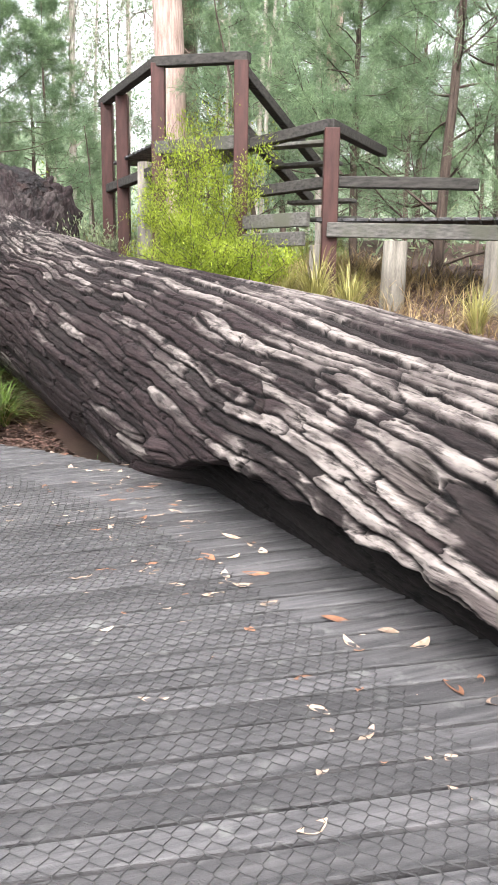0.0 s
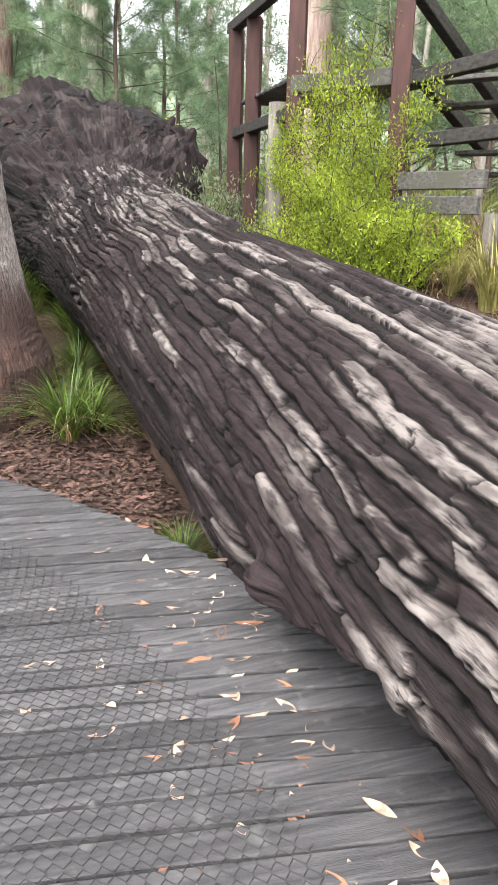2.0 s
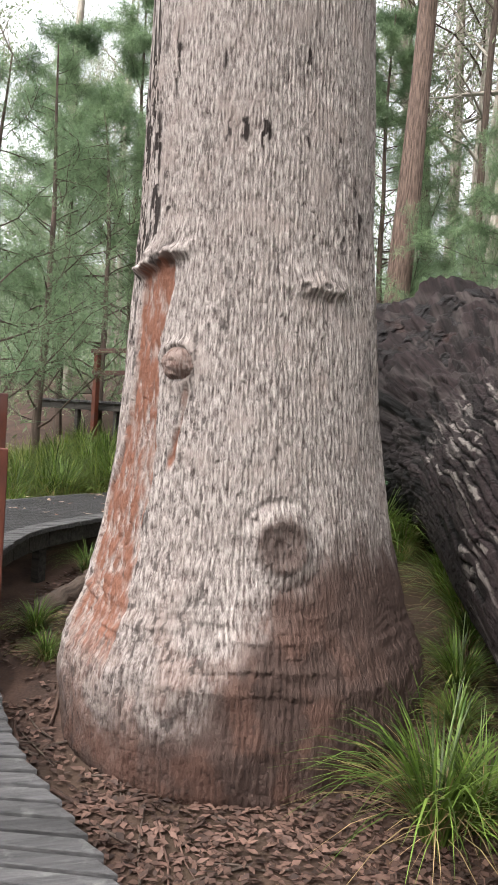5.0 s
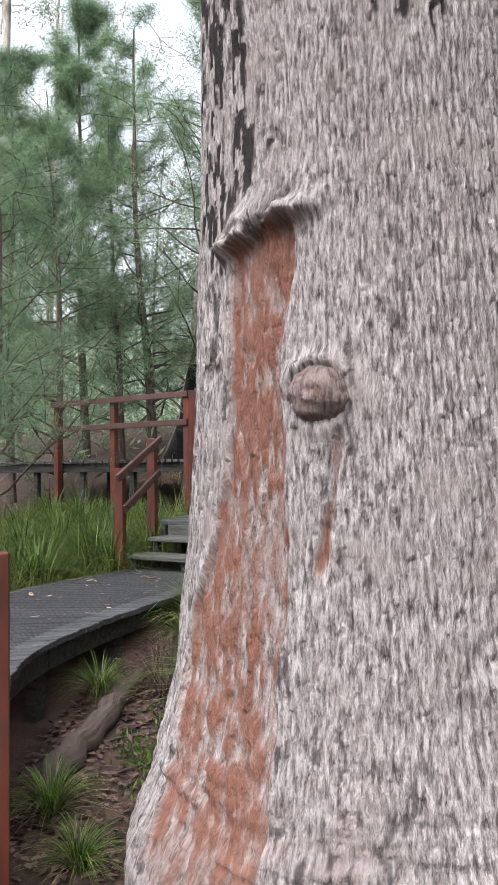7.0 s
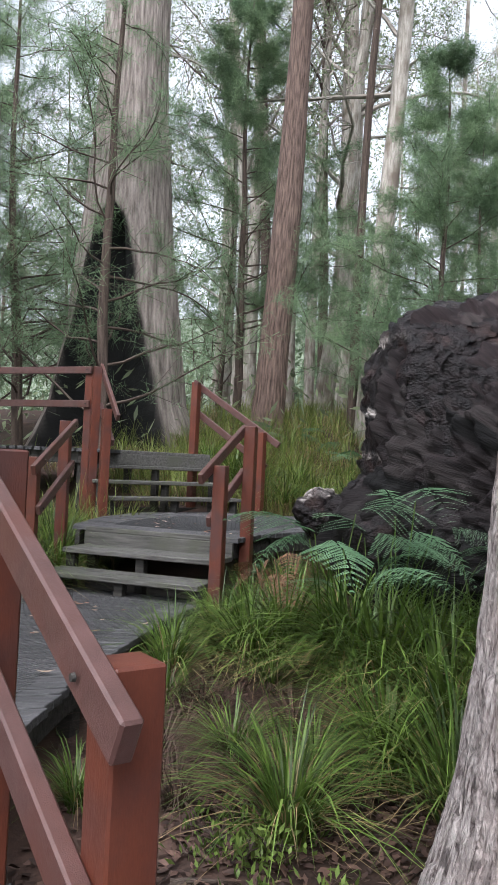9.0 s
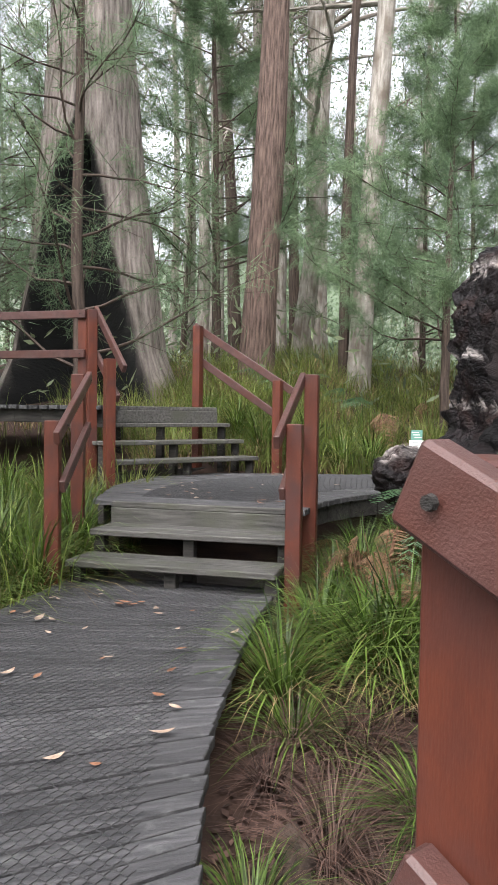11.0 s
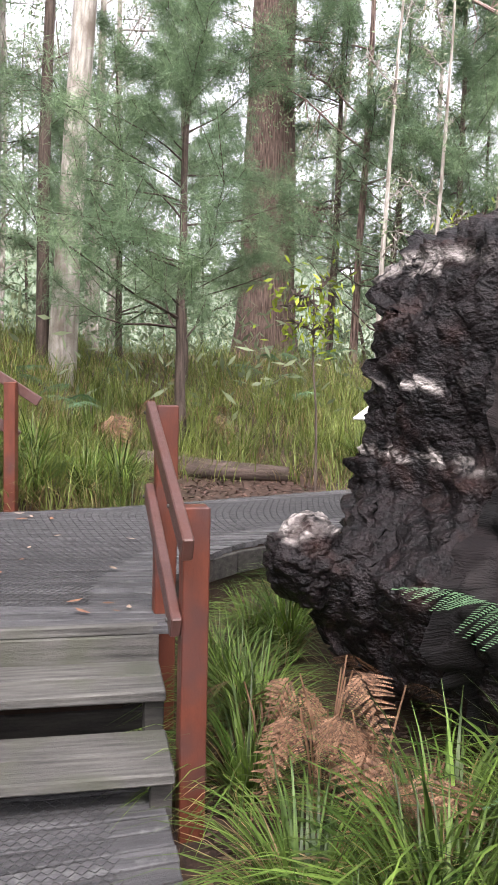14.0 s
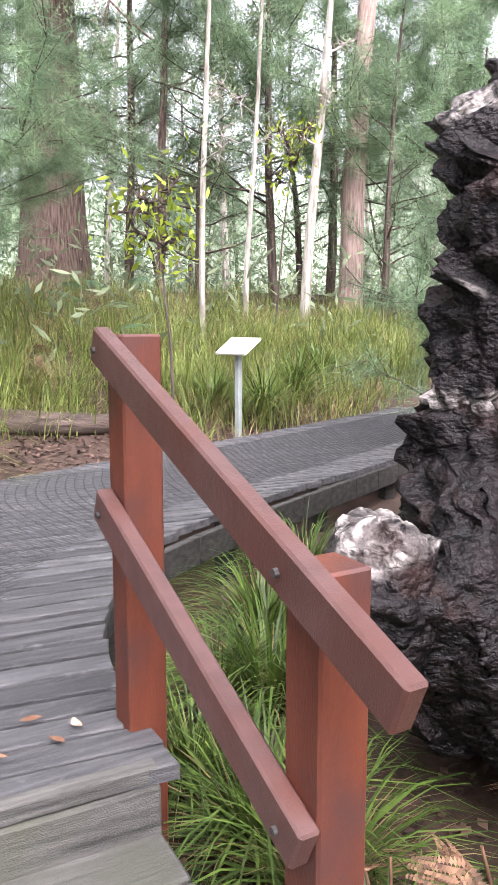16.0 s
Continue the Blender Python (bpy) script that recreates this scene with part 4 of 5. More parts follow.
# ---- foliage builders ----
def blades(n, height, spread, width, seed, lean=0.9, segs=4, base=0.08):
    """Arching grass blades from one foot: vertices and faces."""
    r = np.random.default_rng(seed)
    a = r.uniform(0, 2 * np.pi, n)
    h = height * r.uniform(0.55, 1.1, n)
    out = spread * r.uniform(0.15, 1.0, n) ** 0.8
    b0 = base * np.sqrt(r.random(n))
    aa = a + r.normal(0, 0.5, n)
    t = np.linspace(0, 1, segs + 1)
    x = b0[:, None] * np.cos(aa)[:, None] + (out * np.cos(a))[:, None] * t ** 1.7
    y = b0[:, None] * np.sin(aa)[:, None] + (out * np.sin(a))[:, None] * t ** 1.7
    droop = lean * np.clip(out / spread, 0, 1)[:, None]
    z = h[:, None] * (t * 1.15 - droop * 0.75 * t ** 3)
    w = width * r.uniform(0.6, 1.2, n)[:, None] * (1 - t ** 2 * 0.95)
    sx, sy = -np.sin(a)[:, None] * w / 2, np.cos(a)[:, None] * w / 2
    L, Rr = np.stack([x - sx, y - sy, z], -1), np.stack([x + sx, y + sy, z], -1)
    v = np.stack([L, Rr], 2).reshape(-1, 3)
    k = 2 * (segs + 1)
    o = (np.arange(n) * k)[:, None] + 2 * np.arange(segs)[None, :]
    f = np.stack([o, o + 1, o + 3, o + 2], -1).reshape(-1, 4)
    return v, f


def join(parts):
    vs, fs, k = [], [], 0
    for v, f in parts:
        vs.append(v)
        fs.append(f + k)
        k += len(v)
    return np.concatenate(vs), np.concatenate(fs)


def raw_mesh(name, v, f, material, smooth=False):
    me = bpy.data.meshes.new(name)
    n, m = len(f), f.shape[1]
    me.vertices.add(len(v))
    me.vertices.foreach_set("co", np.asarray(v, np.float32).ravel())
    me.loops.add(n * m)
    me.loops.foreach_set("vertex_index", np.asarray(f, np.int32).ravel())
    me.polygons.add(n)
    me.polygons.foreach_set("loop_start", np.arange(0, n * m, m, dtype=np.int32))
    me.materials.append(material)
    me.update(calc_edges=True)
    me.validate()
    if smooth:
        me.polygons.foreach_set("use_smooth", np.ones(n, dtype=bool))
    return me


def slivers(centres, dirs, length, width, seed, droop=0.0, leaf=False):
    """Needles (triangles) or leaves (diamonds) at the given places along the given directions."""
    r = np.random.default_rng(seed)
    n = len(centres)
    d = dirs / (np.linalg.norm(dirs, axis=1)[:, None] + 1e-9)
    d[:, 2] -= droop
    d /= np.linalg.norm(d, axis=1)[:, None] + 1e-9
    side = np.cross(d, r.normal(size=(n, 3)))
    side /= np.linalg.norm(side, axis=1)[:, None] + 1e-9
    ln = length * r.uniform(0.6, 1.3, n)[:, None]
    w = width * r.uniform(0.7, 1.3, n)[:, None]
    if leaf:
        mid = centres + d * ln * 0.45
        v = np.stack([centres, mid + side * w / 2, centres + d * ln, mid - side * w / 2], 1).reshape(-1, 3)
        f = np.arange(n * 4).reshape(-1, 4)
    else:
        v = np.stack([centres - side * w / 2, centres + side * w / 2, centres + d * ln], 1).reshape(-1, 3)
        f = np.arange(n * 3).reshape(-1, 3)
    return v, f


def branch_path(p, d, length, n, bend, r, lift=0.0):
    pts, q, v = [np.array(p, float)], np.array(p, float), np.array(d, float)
    for i in range(n):
        v = v + r.normal(0, bend, 3) + np.array([0, 0, lift])
        v /= np.linalg.norm(v)
        q = q + v * length / n
        pts.append(q.copy())
    return np.array(pts)


def sheoak(height, seed, girth=0.08, needles=7000, low=0.12, reach=0.30, width=0.0075):
    """A wispy she-oak: trunk, thin rising limbs, drooping needles. Returns meshes for trunk, limbs and crown."""
    r = np.random.default_rng(seed)
    trunk = branch_path((0, 0, -0.3), (r.normal(0, 0.04), r.normal(0, 0.04), 1), height, 14, 0.035, r)
    tr = Builder().tube(trunk, np.linspace(girth, girth * 0.15, 15), 9, 0.03, seed=seed)
    lb = Builder()
    tips = []
    count = int(height * 5)
    for i in range(count):
        u = low + (1 - low) * (i + r.random()) / count
        k = u * 14
        p = trunk[int(k)] + (trunk[min(int(k) + 1, 14)] - trunk[int(k)]) * (k % 1)
        a = r.uniform(0, 6.28)
        ln = height * reach * (1.05 - u) * r.uniform(0.6, 1.2) + 0.35
        path = branch_path(p, (math.cos(a), math.sin(a), r.uniform(0.1, 0.6)), ln, 6, 0.14, r, 0.03)
        lb.tube(path, np.linspace(girth * 0.25 * (1.2 - u), 0.004, 7), 4, cap=False)
        for j in range(2, 7):
            for _ in range(2):
                sub = branch_path(path[j], r.normal(0, 0.6, 3) + (path[j] - path[j - 1]) * 3, ln * 0.28, 3, 0.2, r)
                tips.append(sub)
                lb.tube(sub[::3], [0.006, 0.003], 3, cap=False)
    tips = np.array(tips).reshape(-1, 3)
    pick = tips[r.integers(0, len(tips), needles)] + r.normal(0, 0.05, (needles, 3))
    v, f = slivers(pick, r.normal(0, 0.7, (needles, 3)) + np.array([0, 0, 0.25]), 0.24, width, seed, 0.35)
    return tr.mesh("trunk", M_BARK_DARK, True), lb.mesh("limbs", M_BARK_DARK, True), raw_mesh("crown", v, f, M_NEEDLE)


def gum(height, girth, seed, bark, leaves=5000, first=0.4, lean=(0, 0), wiggle=0.02, leaf=0.15, flare=1.18, reach=0.22, limbs=11):
    """A tall gum: long bare trunk, few limbs, loose clumps of leaves."""
    r = np.random.default_rng(seed)
    trunk = branch_path((0, 0, -0.4), (lean[0], lean[1], 1), height, 20, wiggle, r)
    rad = girth * np.interp(np.arange(21), [0, 1, 2, 20], [flare, 1.08, 1.0, 0.25])
    tr = Builder().tube(trunk, rad, 18, 0.035, seed=seed)
    lb = Builder()
    tips = []
    for i in range(limbs):
        u = first + (0.98 - first) * (i + r.random() * 0.8) / limbs
        k = u * 20
        p = trunk[int(k)]
        a = r.uniform(0, 6.28)
        ln = height * reach * r.uniform(0.6, 1.2)
        path = branch_path(p, (math.cos(a), math.sin(a), r.uniform(0.3, 1.0)), ln, 8, 0.16, r, 0.02)
        lb.tube(path, np.linspace(girth * 0.33 * (1.25 - u), 0.015, 9), 7, cap=False)
        for j in range(3, 9):
            for _ in range(3):
                sub = branch_path(path[j], r.normal(0, 0.7, 3) + np.array([0, 0, 0.2]), ln * 0.3, 4, 0.25, r)
                lb.tube(sub[::2], [0.02, 0.01, 0.004], 3, cap=False)
                tips.append(sub[2:])
    tips = np.array(tips).reshape(-1, 3)
    pick = tips[r.integers(0, len(tips), leaves)] + r.normal(0, 0.17, (leaves, 3))
    v, f = slivers(pick, r.normal(0, 1, (leaves, 3)), leaf, leaf * 0.33, seed, 0.5, True)
    return tr.mesh("trunk", bark, True), lb.mesh("limbs", bark, True), raw_mesh("crown", v, f, M_GUMLEAF)


def plant_tree(name, label, meshes, x, y, turn=0.0, size=1.0, group=""):
    ob = thing(name, label, "tree", pose(x, y, float(land(x, y)), 0, 0, turn), group)
    ob.scale = (size, size, size)
    for nm, me in zip(("trunk", "bough", "crown"), meshes):
        part(nm, me, None, ob)
    return ob


# trees that the walk lets one tell apart
plant_tree("red_gum", "tall tree with deeply furrowed reddish bark", gum(22, 0.33, 31, M_BARK_RED, 4500, 0.5, (0.065, 0.0), 0.012, flare=1.15), -10.65, 22.7)
plant_tree("pale_gum", "tall smooth pale grey gum", gum(24, 0.23, 32, M_BARK_PALE, 4500, 0.35, (0.02, 0), 0.012, flare=1.1), -8.75, 24.1)
plant_tree("dark_gum", "slender dark-barked tree beside a pale gum", gum(20, 0.11, 33, M_BARK_DARK, 3000, 0.5), -9.1, 24.3)
plant_tree("crooked_gum", "crooked pale gum with bare forked limbs", gum(20, 0.26, 34, M_BARK_PALE, 3500, 0.22, (0.10, 0), 0.07, reach=0.3), -10.9, 28.6)
plant_tree("forest_giant", "huge reddish fibrous trunk among she-oaks", gum(26, 0.85, 35, M_BARK_RED, 4000, 0.5, (0.01, 0), 0.006, flare=1.3), -3.1, 33.0)
plant_tree("pink_gum", "pale pinkish trunk rising behind the lookout platform", gum(20, 0.28, 36, M_BARK_PINK, 3000, 0.4), -1.4, 14.3)
plant_tree("orange_gum", "stout pale orange trunk behind saplings", gum(20, 0.27, 37, M_BARK_PINK, 3000, 0.4), 2.3, 27.2)
for i, (x, y, g) in enumerate(((-14.6, 31.5, 0.20), (-14.0, 31.0, 0.22), (-12.8, 31.4, 0.24), (-12.0, 31.2, 0.17), (-15.6, 33.0, 0.2), (-11.6, 33.0, 0.22))):
    plant_tree("white_gum", "slim white-trunked gum in a far stand", gum(24, g, 50 + i, M_BARK_PALE, 2500, 0.35), x, y, group="far white gums")
plant_tree("white_gum", "stout white-trunked gum beyond the root plate", gum(26, 0.36, 39, M_BARK_PALE, 3500, 0.4, (0.0, 0.0), 0.01, flare=1.1), -11.0, 31.5)
plant_tree("dark_gum", "dark slim trunk close beside a white gum", gum(24, 0.16, 40, M_BARK_DARK, 2500, 0.45), -11.58, 31.3)
plant_tree("dark_gum", "dark trunk among far white gums", gum(22, 0.2, 58, M_BARK_DARK, 2500, 0.4), -13.4, 31.0)
for i, (x, y, g, ln) in enumerate(((-2.7, 24.6, 0.055, 0.02), (-1.1, 26.0, 0.055, 0.02), (-0.1, 25.4, 0.10, 0.05), (0.05, 15.8, 0.05, 0.0), (1.25, 16.2, 0.06, 0.0))):
    plant_tree("gum_sapling", "thin straight pale sapling with few leaves", gum(11, g, 60 + i, M_BARK_PALE, 500, 0.3, (ln, 0), 0.012, reach=0.08, limbs=7, leaf=0.12), x, y, group="thin pale saplings")

so = [sheoak(6.5, 71, 0.08, 12000), sheoak(8.5, 72, 0.10, 15000), sheoak(5.0, 73, 0.06, 11000, 0.1), sheoak(7.5, 74, 0.09, 15000, 0.05, 0.36), sheoak(8.5, 75, 0.09, 60000, 0.2, 0.36)]
for x, y, k, t, sc in ((-6.9, 21.4, 4, 20, 1.0), (-6.4, 25.6, 4, 140, 0.9), (-15.4, 20.6, 1, 10, 1.3), (-17.0, 17.6, 4, 70, 1.2), (-12.2, 25.0, 4, 200, 1.3), (-12.85, 19.5, 1, 80, 1.3), (-18.5, 21.5, 4, 120, 1.5), (1.0, 28.5, 4, 60, 1.4), (3.6, 30.0, 4, 170, 1.5), (-1.6, 31.5, 4, 260, 1.5), (5.4, 27.0, 4, 20, 1.4), (-10.6, 10.9, 0, 10, 1.0), (1.5, 12.3, 4, 40, 0.75), (3.4, 7.9, 4, 130, 0.55), (4.6, 10.6, 4, 210, 0.8),
                       (2.6, 11.6, 3, 300, 1.0), (-0.8, 29.0, 1, 70, 1.1), (-7.6, 28.2, 0, 150, 1.2), (2.4, 26.0, 3, 220, 1.0), (4.4, 24.0, 1, 40, 0.9),
                       (-15.5, 17.5, 3, 90, 1.1), (-13.6, 14.2, 1, 260, 1.0), (-16.6, 20.8, 1, 310, 1.1), (-9.0, 26.6, 2, 120, 1.1), (-16.4, 24.6, 3, 33, 1.2), (0.2, 13.9, 2, 12, 1.0),
                       (-3.4, 17.8, 2, 95, 0.8), (3.8, 12.8, 1, 5, 1.0), (5.0, 9.0, 3, 77, 1.0), (-14.0, 10.0, 3, 50, 1.0), (-13.0, 7.5, 1, 150, 1.0)):
    plant_tree("sheoak", "wispy she-oak with drooping grey-green needles", so[k], x, y, t, sc, "she-oaks")

# fill of the forest further off
fill = [gum(20, 0.13, 81, M_BARK_PALE, 10000, 0.15, leaf=0.11), gum(18, 0.10, 82, M_BARK_DARK, 10000, 0.15, leaf=0.11), gum(22, 0.17, 83, M_BARK_PALE, 10000, 0.2, leaf=0.11), gum(15, 0.09, 84, M_BARK_RED, 10000, 0.12, leaf=0.11)]
fr = random.Random(5)
placed = []
for i in range(900):
    x, y = fr.uniform(-45, 32), fr.uniform(5, 62)
    d = math.hypot(x + 5.5, y - 9)
    if len(placed) > 72 or d < 19 or d > 50 or any(math.hypot(x - a, y - b) < 2.3 for a, b in placed):
        continue
    if math.atan2(x + 5.5, y - 5) < -1.35 or math.atan2(x + 5.5, y - 5) > 1.1:
        continue
    placed.append((x, y))
    if fr.random() < 0.4:
        plant_tree("sheoak", "wispy she-oak in the forest behind", fr.choice(so[:4]), x, y, fr.uniform(0, 360), fr.uniform(1.0, 1.6), "she-oaks")
    else:
        plant_tree("forest_tree", "slim tree trunk in the forest behind", fr.choice(fill), x, y, fr.uniform(0, 360), fr.uniform(0.8, 1.15), "forest trees")

# far woods: one sheet of leaf clumps closing the view
r = np.random.default_rng(91)
n = 230000
a = r.uniform(-1.75, 1.55, n)
d = r.uniform(30, 62, n)
x, y = -5.5 + d * np.sin(a), 6 + d * np.cos(a)
z = land(x, y) + 14 * r.random(n) ** 1.6 * (0.35 + 1.3 * vnoise(a * 9 + 20, d * 0.08, 92))
v, f = slivers(np.stack([x, y, z], 1), r.normal(0, 1, (n, 3)), 0.26, 0.075, 93, 0.4, True)
tagged(new("far_woods", raw_mesh("far_woods", v, f, M_NEEDLE)), "hazy green foliage of distant forest", "woods", kind="stuff")
# backdrop ring: distance haze is painted in as a pale green diffuse colour
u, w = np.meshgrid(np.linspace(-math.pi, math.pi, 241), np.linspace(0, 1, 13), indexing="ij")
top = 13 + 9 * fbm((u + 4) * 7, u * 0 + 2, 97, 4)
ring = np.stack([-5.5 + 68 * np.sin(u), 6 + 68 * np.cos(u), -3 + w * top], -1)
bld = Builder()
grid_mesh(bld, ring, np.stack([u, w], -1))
tagged(new("backdrop", bld.mesh("backdrop", M_HAZE, True)), "backdrop ring painted as pale hazy forest in the far distance", "backdrop", kind="structure")
n = 26000
a, d = r.uniform(-3.14, 3.14, n), r.uniform(16, 45, n)
x, y = -5.5 + d * np.sin(a), 6 + d * np.cos(a)
v, f = slivers(np.stack([x, y, land(x, y) + 1.6 * r.random(n) ** 1.5], 1), r.normal(0, 1, (n, 3)) + np.array([0, 0, 0.7]), 0.32, 0.07, 95, 0.1, True)
tagged(new("understorey", raw_mesh("understorey", v, f, M_GUMLEAF)), "low green scrub under the trees", "shrubs", kind="stuff")


# ---- burnt hollow giant ----
def hollow_tree(x, y, face):
    root = thing("hollow_tree", "giant old tree with a tall burnt black hollow", "tree", pose(x, y, float(land(x, y)), 0, 0, face))
    Z, A = np.meshgrid(np.linspace(-0.4, 15, 170), np.linspace(-np.pi, np.pi, 181), indexing="ij")
    prof = np.interp(Z, [-0.4, 0, 0.8, 2, 4, 7, 15], [2.0, 1.8, 1.5, 1.3, 1.05, 0.78, 0.55])
    U = (A + np.pi) / (2 * np.pi) * 40
    rad = prof * (1 + 0.16 * (fbm(U / 5, Z * 0.4, 401, 3, 8) - 0.5)) + 0.08 * (fbm(U, Z * 0.8, 402, 3, 40) - 0.5)
    halfw = np.interp(Z, [-0.5, 0.5, 2, 3.5, 4.6, 5.0], [0.95, 0.9, 0.75, 0.55, 0.3, 0.0]) + 0.1 * (fbm(U / 3, Z, 403, 3) - 0.5)
    inside = smooth01(halfw - np.abs(A), 0.0, 0.1) * (Z < 5.0)
    rad = rad * (1 - 0.72 * inside)
    halo = smooth01(halfw + 0.10 - np.abs(A), 0.0, 0.12) * (Z < 5.6)
    bb = Builder()
    grid_mesh(bb, np.stack([np.cos(A) * rad, np.sin(A) * rad, Z], -1), np.stack([A, Z], -1))
    part("trunk", bb, shader("burnt_giant_bark", (0.10, 0.08, 0.07), (0.42, 0.36, 0.325), 3, 30, 0.9, 1.0, (5, 0.6, 1), depth=0.05, uv=True, attr="burnt", attr_dark=(0.006, 0.006, 0.006)), root, "", True, {"burnt": np.maximum(inside, halo).ravel()})
    return root


hollow_tree(-13.8, 21.9, math.degrees(math.atan2(6.6 - 21.9, -5.4 + 14.1)) - 22)


# ---- grasses ----
def tussock_mesh(name, n, h, spread, width, seed, material):
    v, f = blades(n, h, spread, width, seed, lean=1.15, segs=5)
    return raw_mesh(name, v, f, material)


tus = [tussock_mesh("blades", 180, 0.80, 0.95, 0.017, 500 + i, M_GRASS) for i in range(4)]
tus_dry = [tussock_mesh("blades", 85, 0.55, 0.95, 0.011, 520 + i, M_STRAW) for i in range(3)]


tus_dead = [tussock_mesh("blades", 150, 0.6, 1.0, 0.012, 530 + i, M_LITTER) for i in range(3)]


def tussock(x, y, size, k, label="green sedge tussock with arching blades and dry straw", z=None):
    ob = thing("grass_tussock", label, "grass", pose(x, y, float(land(x, y)) - 0.02 if z is None else z, 0, 0, (k * 77) % 360), "sedge tussocks")
    ob.scale = (size, size, size)
    if -7.6 < x < -6.3 and 10.0 < y < 11.75:
        ob["label"] = "dead brown sedge tussock with a few green blades"
        ob.scale = (0.62, 0.62, 0.55)
        part("straw_tuft", tus_dead[k % 3], None, ob)
        if k % 3 == 0:
            part("green_tuft", tus[k % 4], None, ob)
    else:
        part("green_tuft", tus[k % 4], None, ob)
        part("straw_tuft", tus_dry[k % 3], None, ob)
    return ob


for i, (x, y, sc) in enumerate(((-2.85, 8.25, 1.0), (-2.7, 8.4, 0.8), (-1.3, 6.2, 0.5), (-0.95, 5.75, 0.4), (-3.3, 9.6, 0.7), (-3.5, 10.3, 0.7), (-3.1, 9.1, 0.5), (-3.8, 10.9, 0.8), (-4.2, 11.5, 0.8), (-6.55, 8.75, 0.5), (-6.1, 8.5, 0.4), (-7.35, 10.0, 0.5),
                                (-7.45, 11.2, 0.5), (-7.3, 11.7, 0.95), (-7.1, 11.2, 0.6), (-6.8, 10.7, 0.6), (-6.4, 11.4, 0.8), (-6.0, 10.9, 0.8), (-7.0, 12.3, 1.0), (-6.5, 12.2, 1.1), (-5.9, 11.9, 1.1),
                                (-7.5, 12.3, 0.8), (-7.55, 13.1, 0.8), (-7.4, 13.6, 0.8), (-7.5, 14.3, 0.7), (-7.2, 14.7, 0.7), (-5.6, 10.5, 0.9), (-5.4, 11.5, 0.9), (-6.3, 10.1, 0.8), (-7.15, 10.4, 0.4),
                                (-10.1, 12.0, 1.1), (-10.0, 11.0, 1.0), (-10.3, 13.2, 1.2), (-10.6, 12.4, 1.1), (-10.4, 14.4, 1.1), (-10.9, 13.6, 1.1), (-9.9, 10.0, 1.0), (-11.2, 14.7, 1.1), (-10.0, 12.7, 0.8),
                                (-9.4, 18.3, 1.1), (-8.8, 18.2, 1.0), (-8.3, 18.5, 1.1), (-7.9, 18.9, 1.2), (-9.9, 18.9, 1.1), (-8.9, 19.3, 1.1), (-10.6, 19.5, 1.1), (-3.9, 20.2, 1.1), (-3.0, 20.9, 1.1), (-4.4, 20.6, 1.0), (-2.3, 21.4, 1.1),
                                (-7.0, 14.6, 0.9), (-6.7, 15.2, 0.8), (-7.45, 13.9, 0.8), (-6.2, 15.6, 0.8), (-7.6, 11.6, 0.8), (-7.5, 10.9, 0.45), (-7.2, 12.0, 0.8), (-6.9, 11.7, 0.65), (-6.6, 11.2, 0.65), (-6.2, 11.8, 1.2), (-5.7, 11.3, 1.1), (-5.3, 12.2, 1.1), (-6.1, 12.6, 1.0), (-5.0, 10.9, 0.9), (-6.9, 10.2, 0.5), (-5.8, 12.9, 1.0), (-11.3, 12.8, 1.2), (-11.8, 14.0, 1.3), (-12.4, 15.0, 1.3), (-11.6, 15.3, 1.1), (-12.9, 14.2, 1.2), (-13.4, 15.3, 1.3), (-9.75, 14.6, 0.7))):
    tussock(x, y, sc * (1.12 if -7.7 < x < -5 and 10 < y < 13 else 1.0), i)


hay = tussock_mesh("blades", 150, 0.85, 0.6, 0.014, 540, M_HAY)
for i, (x, y, sc) in enumerate(((0.62, 8.35, 1.0), (0.95, 8.05, 0.9), (0.35, 8.65, 0.7), (2.0, 7.2, 0.7), (2.6, 6.9, 0.7))):
    ob = thing("grass_tussock", "tall yellow grass clump on the bank", "grass", pose(x, y, float(land(x, y)) - 0.02, 0, 0, i * 70), "yellow grass clumps")
    ob.scale = (sc, sc, sc)
    part("blades", hay, None, ob)


def scatter_grass(name, label, spots, seed, material, height=0.6, per=10, width=0.012):
    r2 = np.random.default_rng(seed)
    out = []
    for i, (x, y) in enumerate(spots):
        v, f = blades(per, height * r2.uniform(0.6, 1.25), 0.72, width, seed * 1000 + i, segs=4, base=0.2)
        out.append((v + np.array([x, y, float(land(x, y)) - 0.02]), f))
    v, f = join(out)
    tagged(new(name, raw_mesh(name, v, f, material)), label, "grass", kind="stuff")


def inside_deck(x, y):
    for rgt, lft in ((DECK1_R, DECK1_L), (DECK2_R, DECK2_L), (LAND_R, LAND_L), ([(-11.1, 18.3), (-16, 18.9)], [(-10.75, 15.95), (-16, 16.1)]), ([(-10.36, 15.57), (-11.2, 16.2)], [(-9.15, 17.23), (-10.1, 18.0)])):
        poly = list(rgt) + list(lft)[::-1]
        c = False
        for (x0, y0), (x1, y1) in zip(poly, poly[1:] + poly[:1]):
            if (y0 > y) != (y1 > y) and x < (x1 - x0) * (y - y0) / (y1 - y0) + x0:
                c = not c
        if c:
            return True
    return False


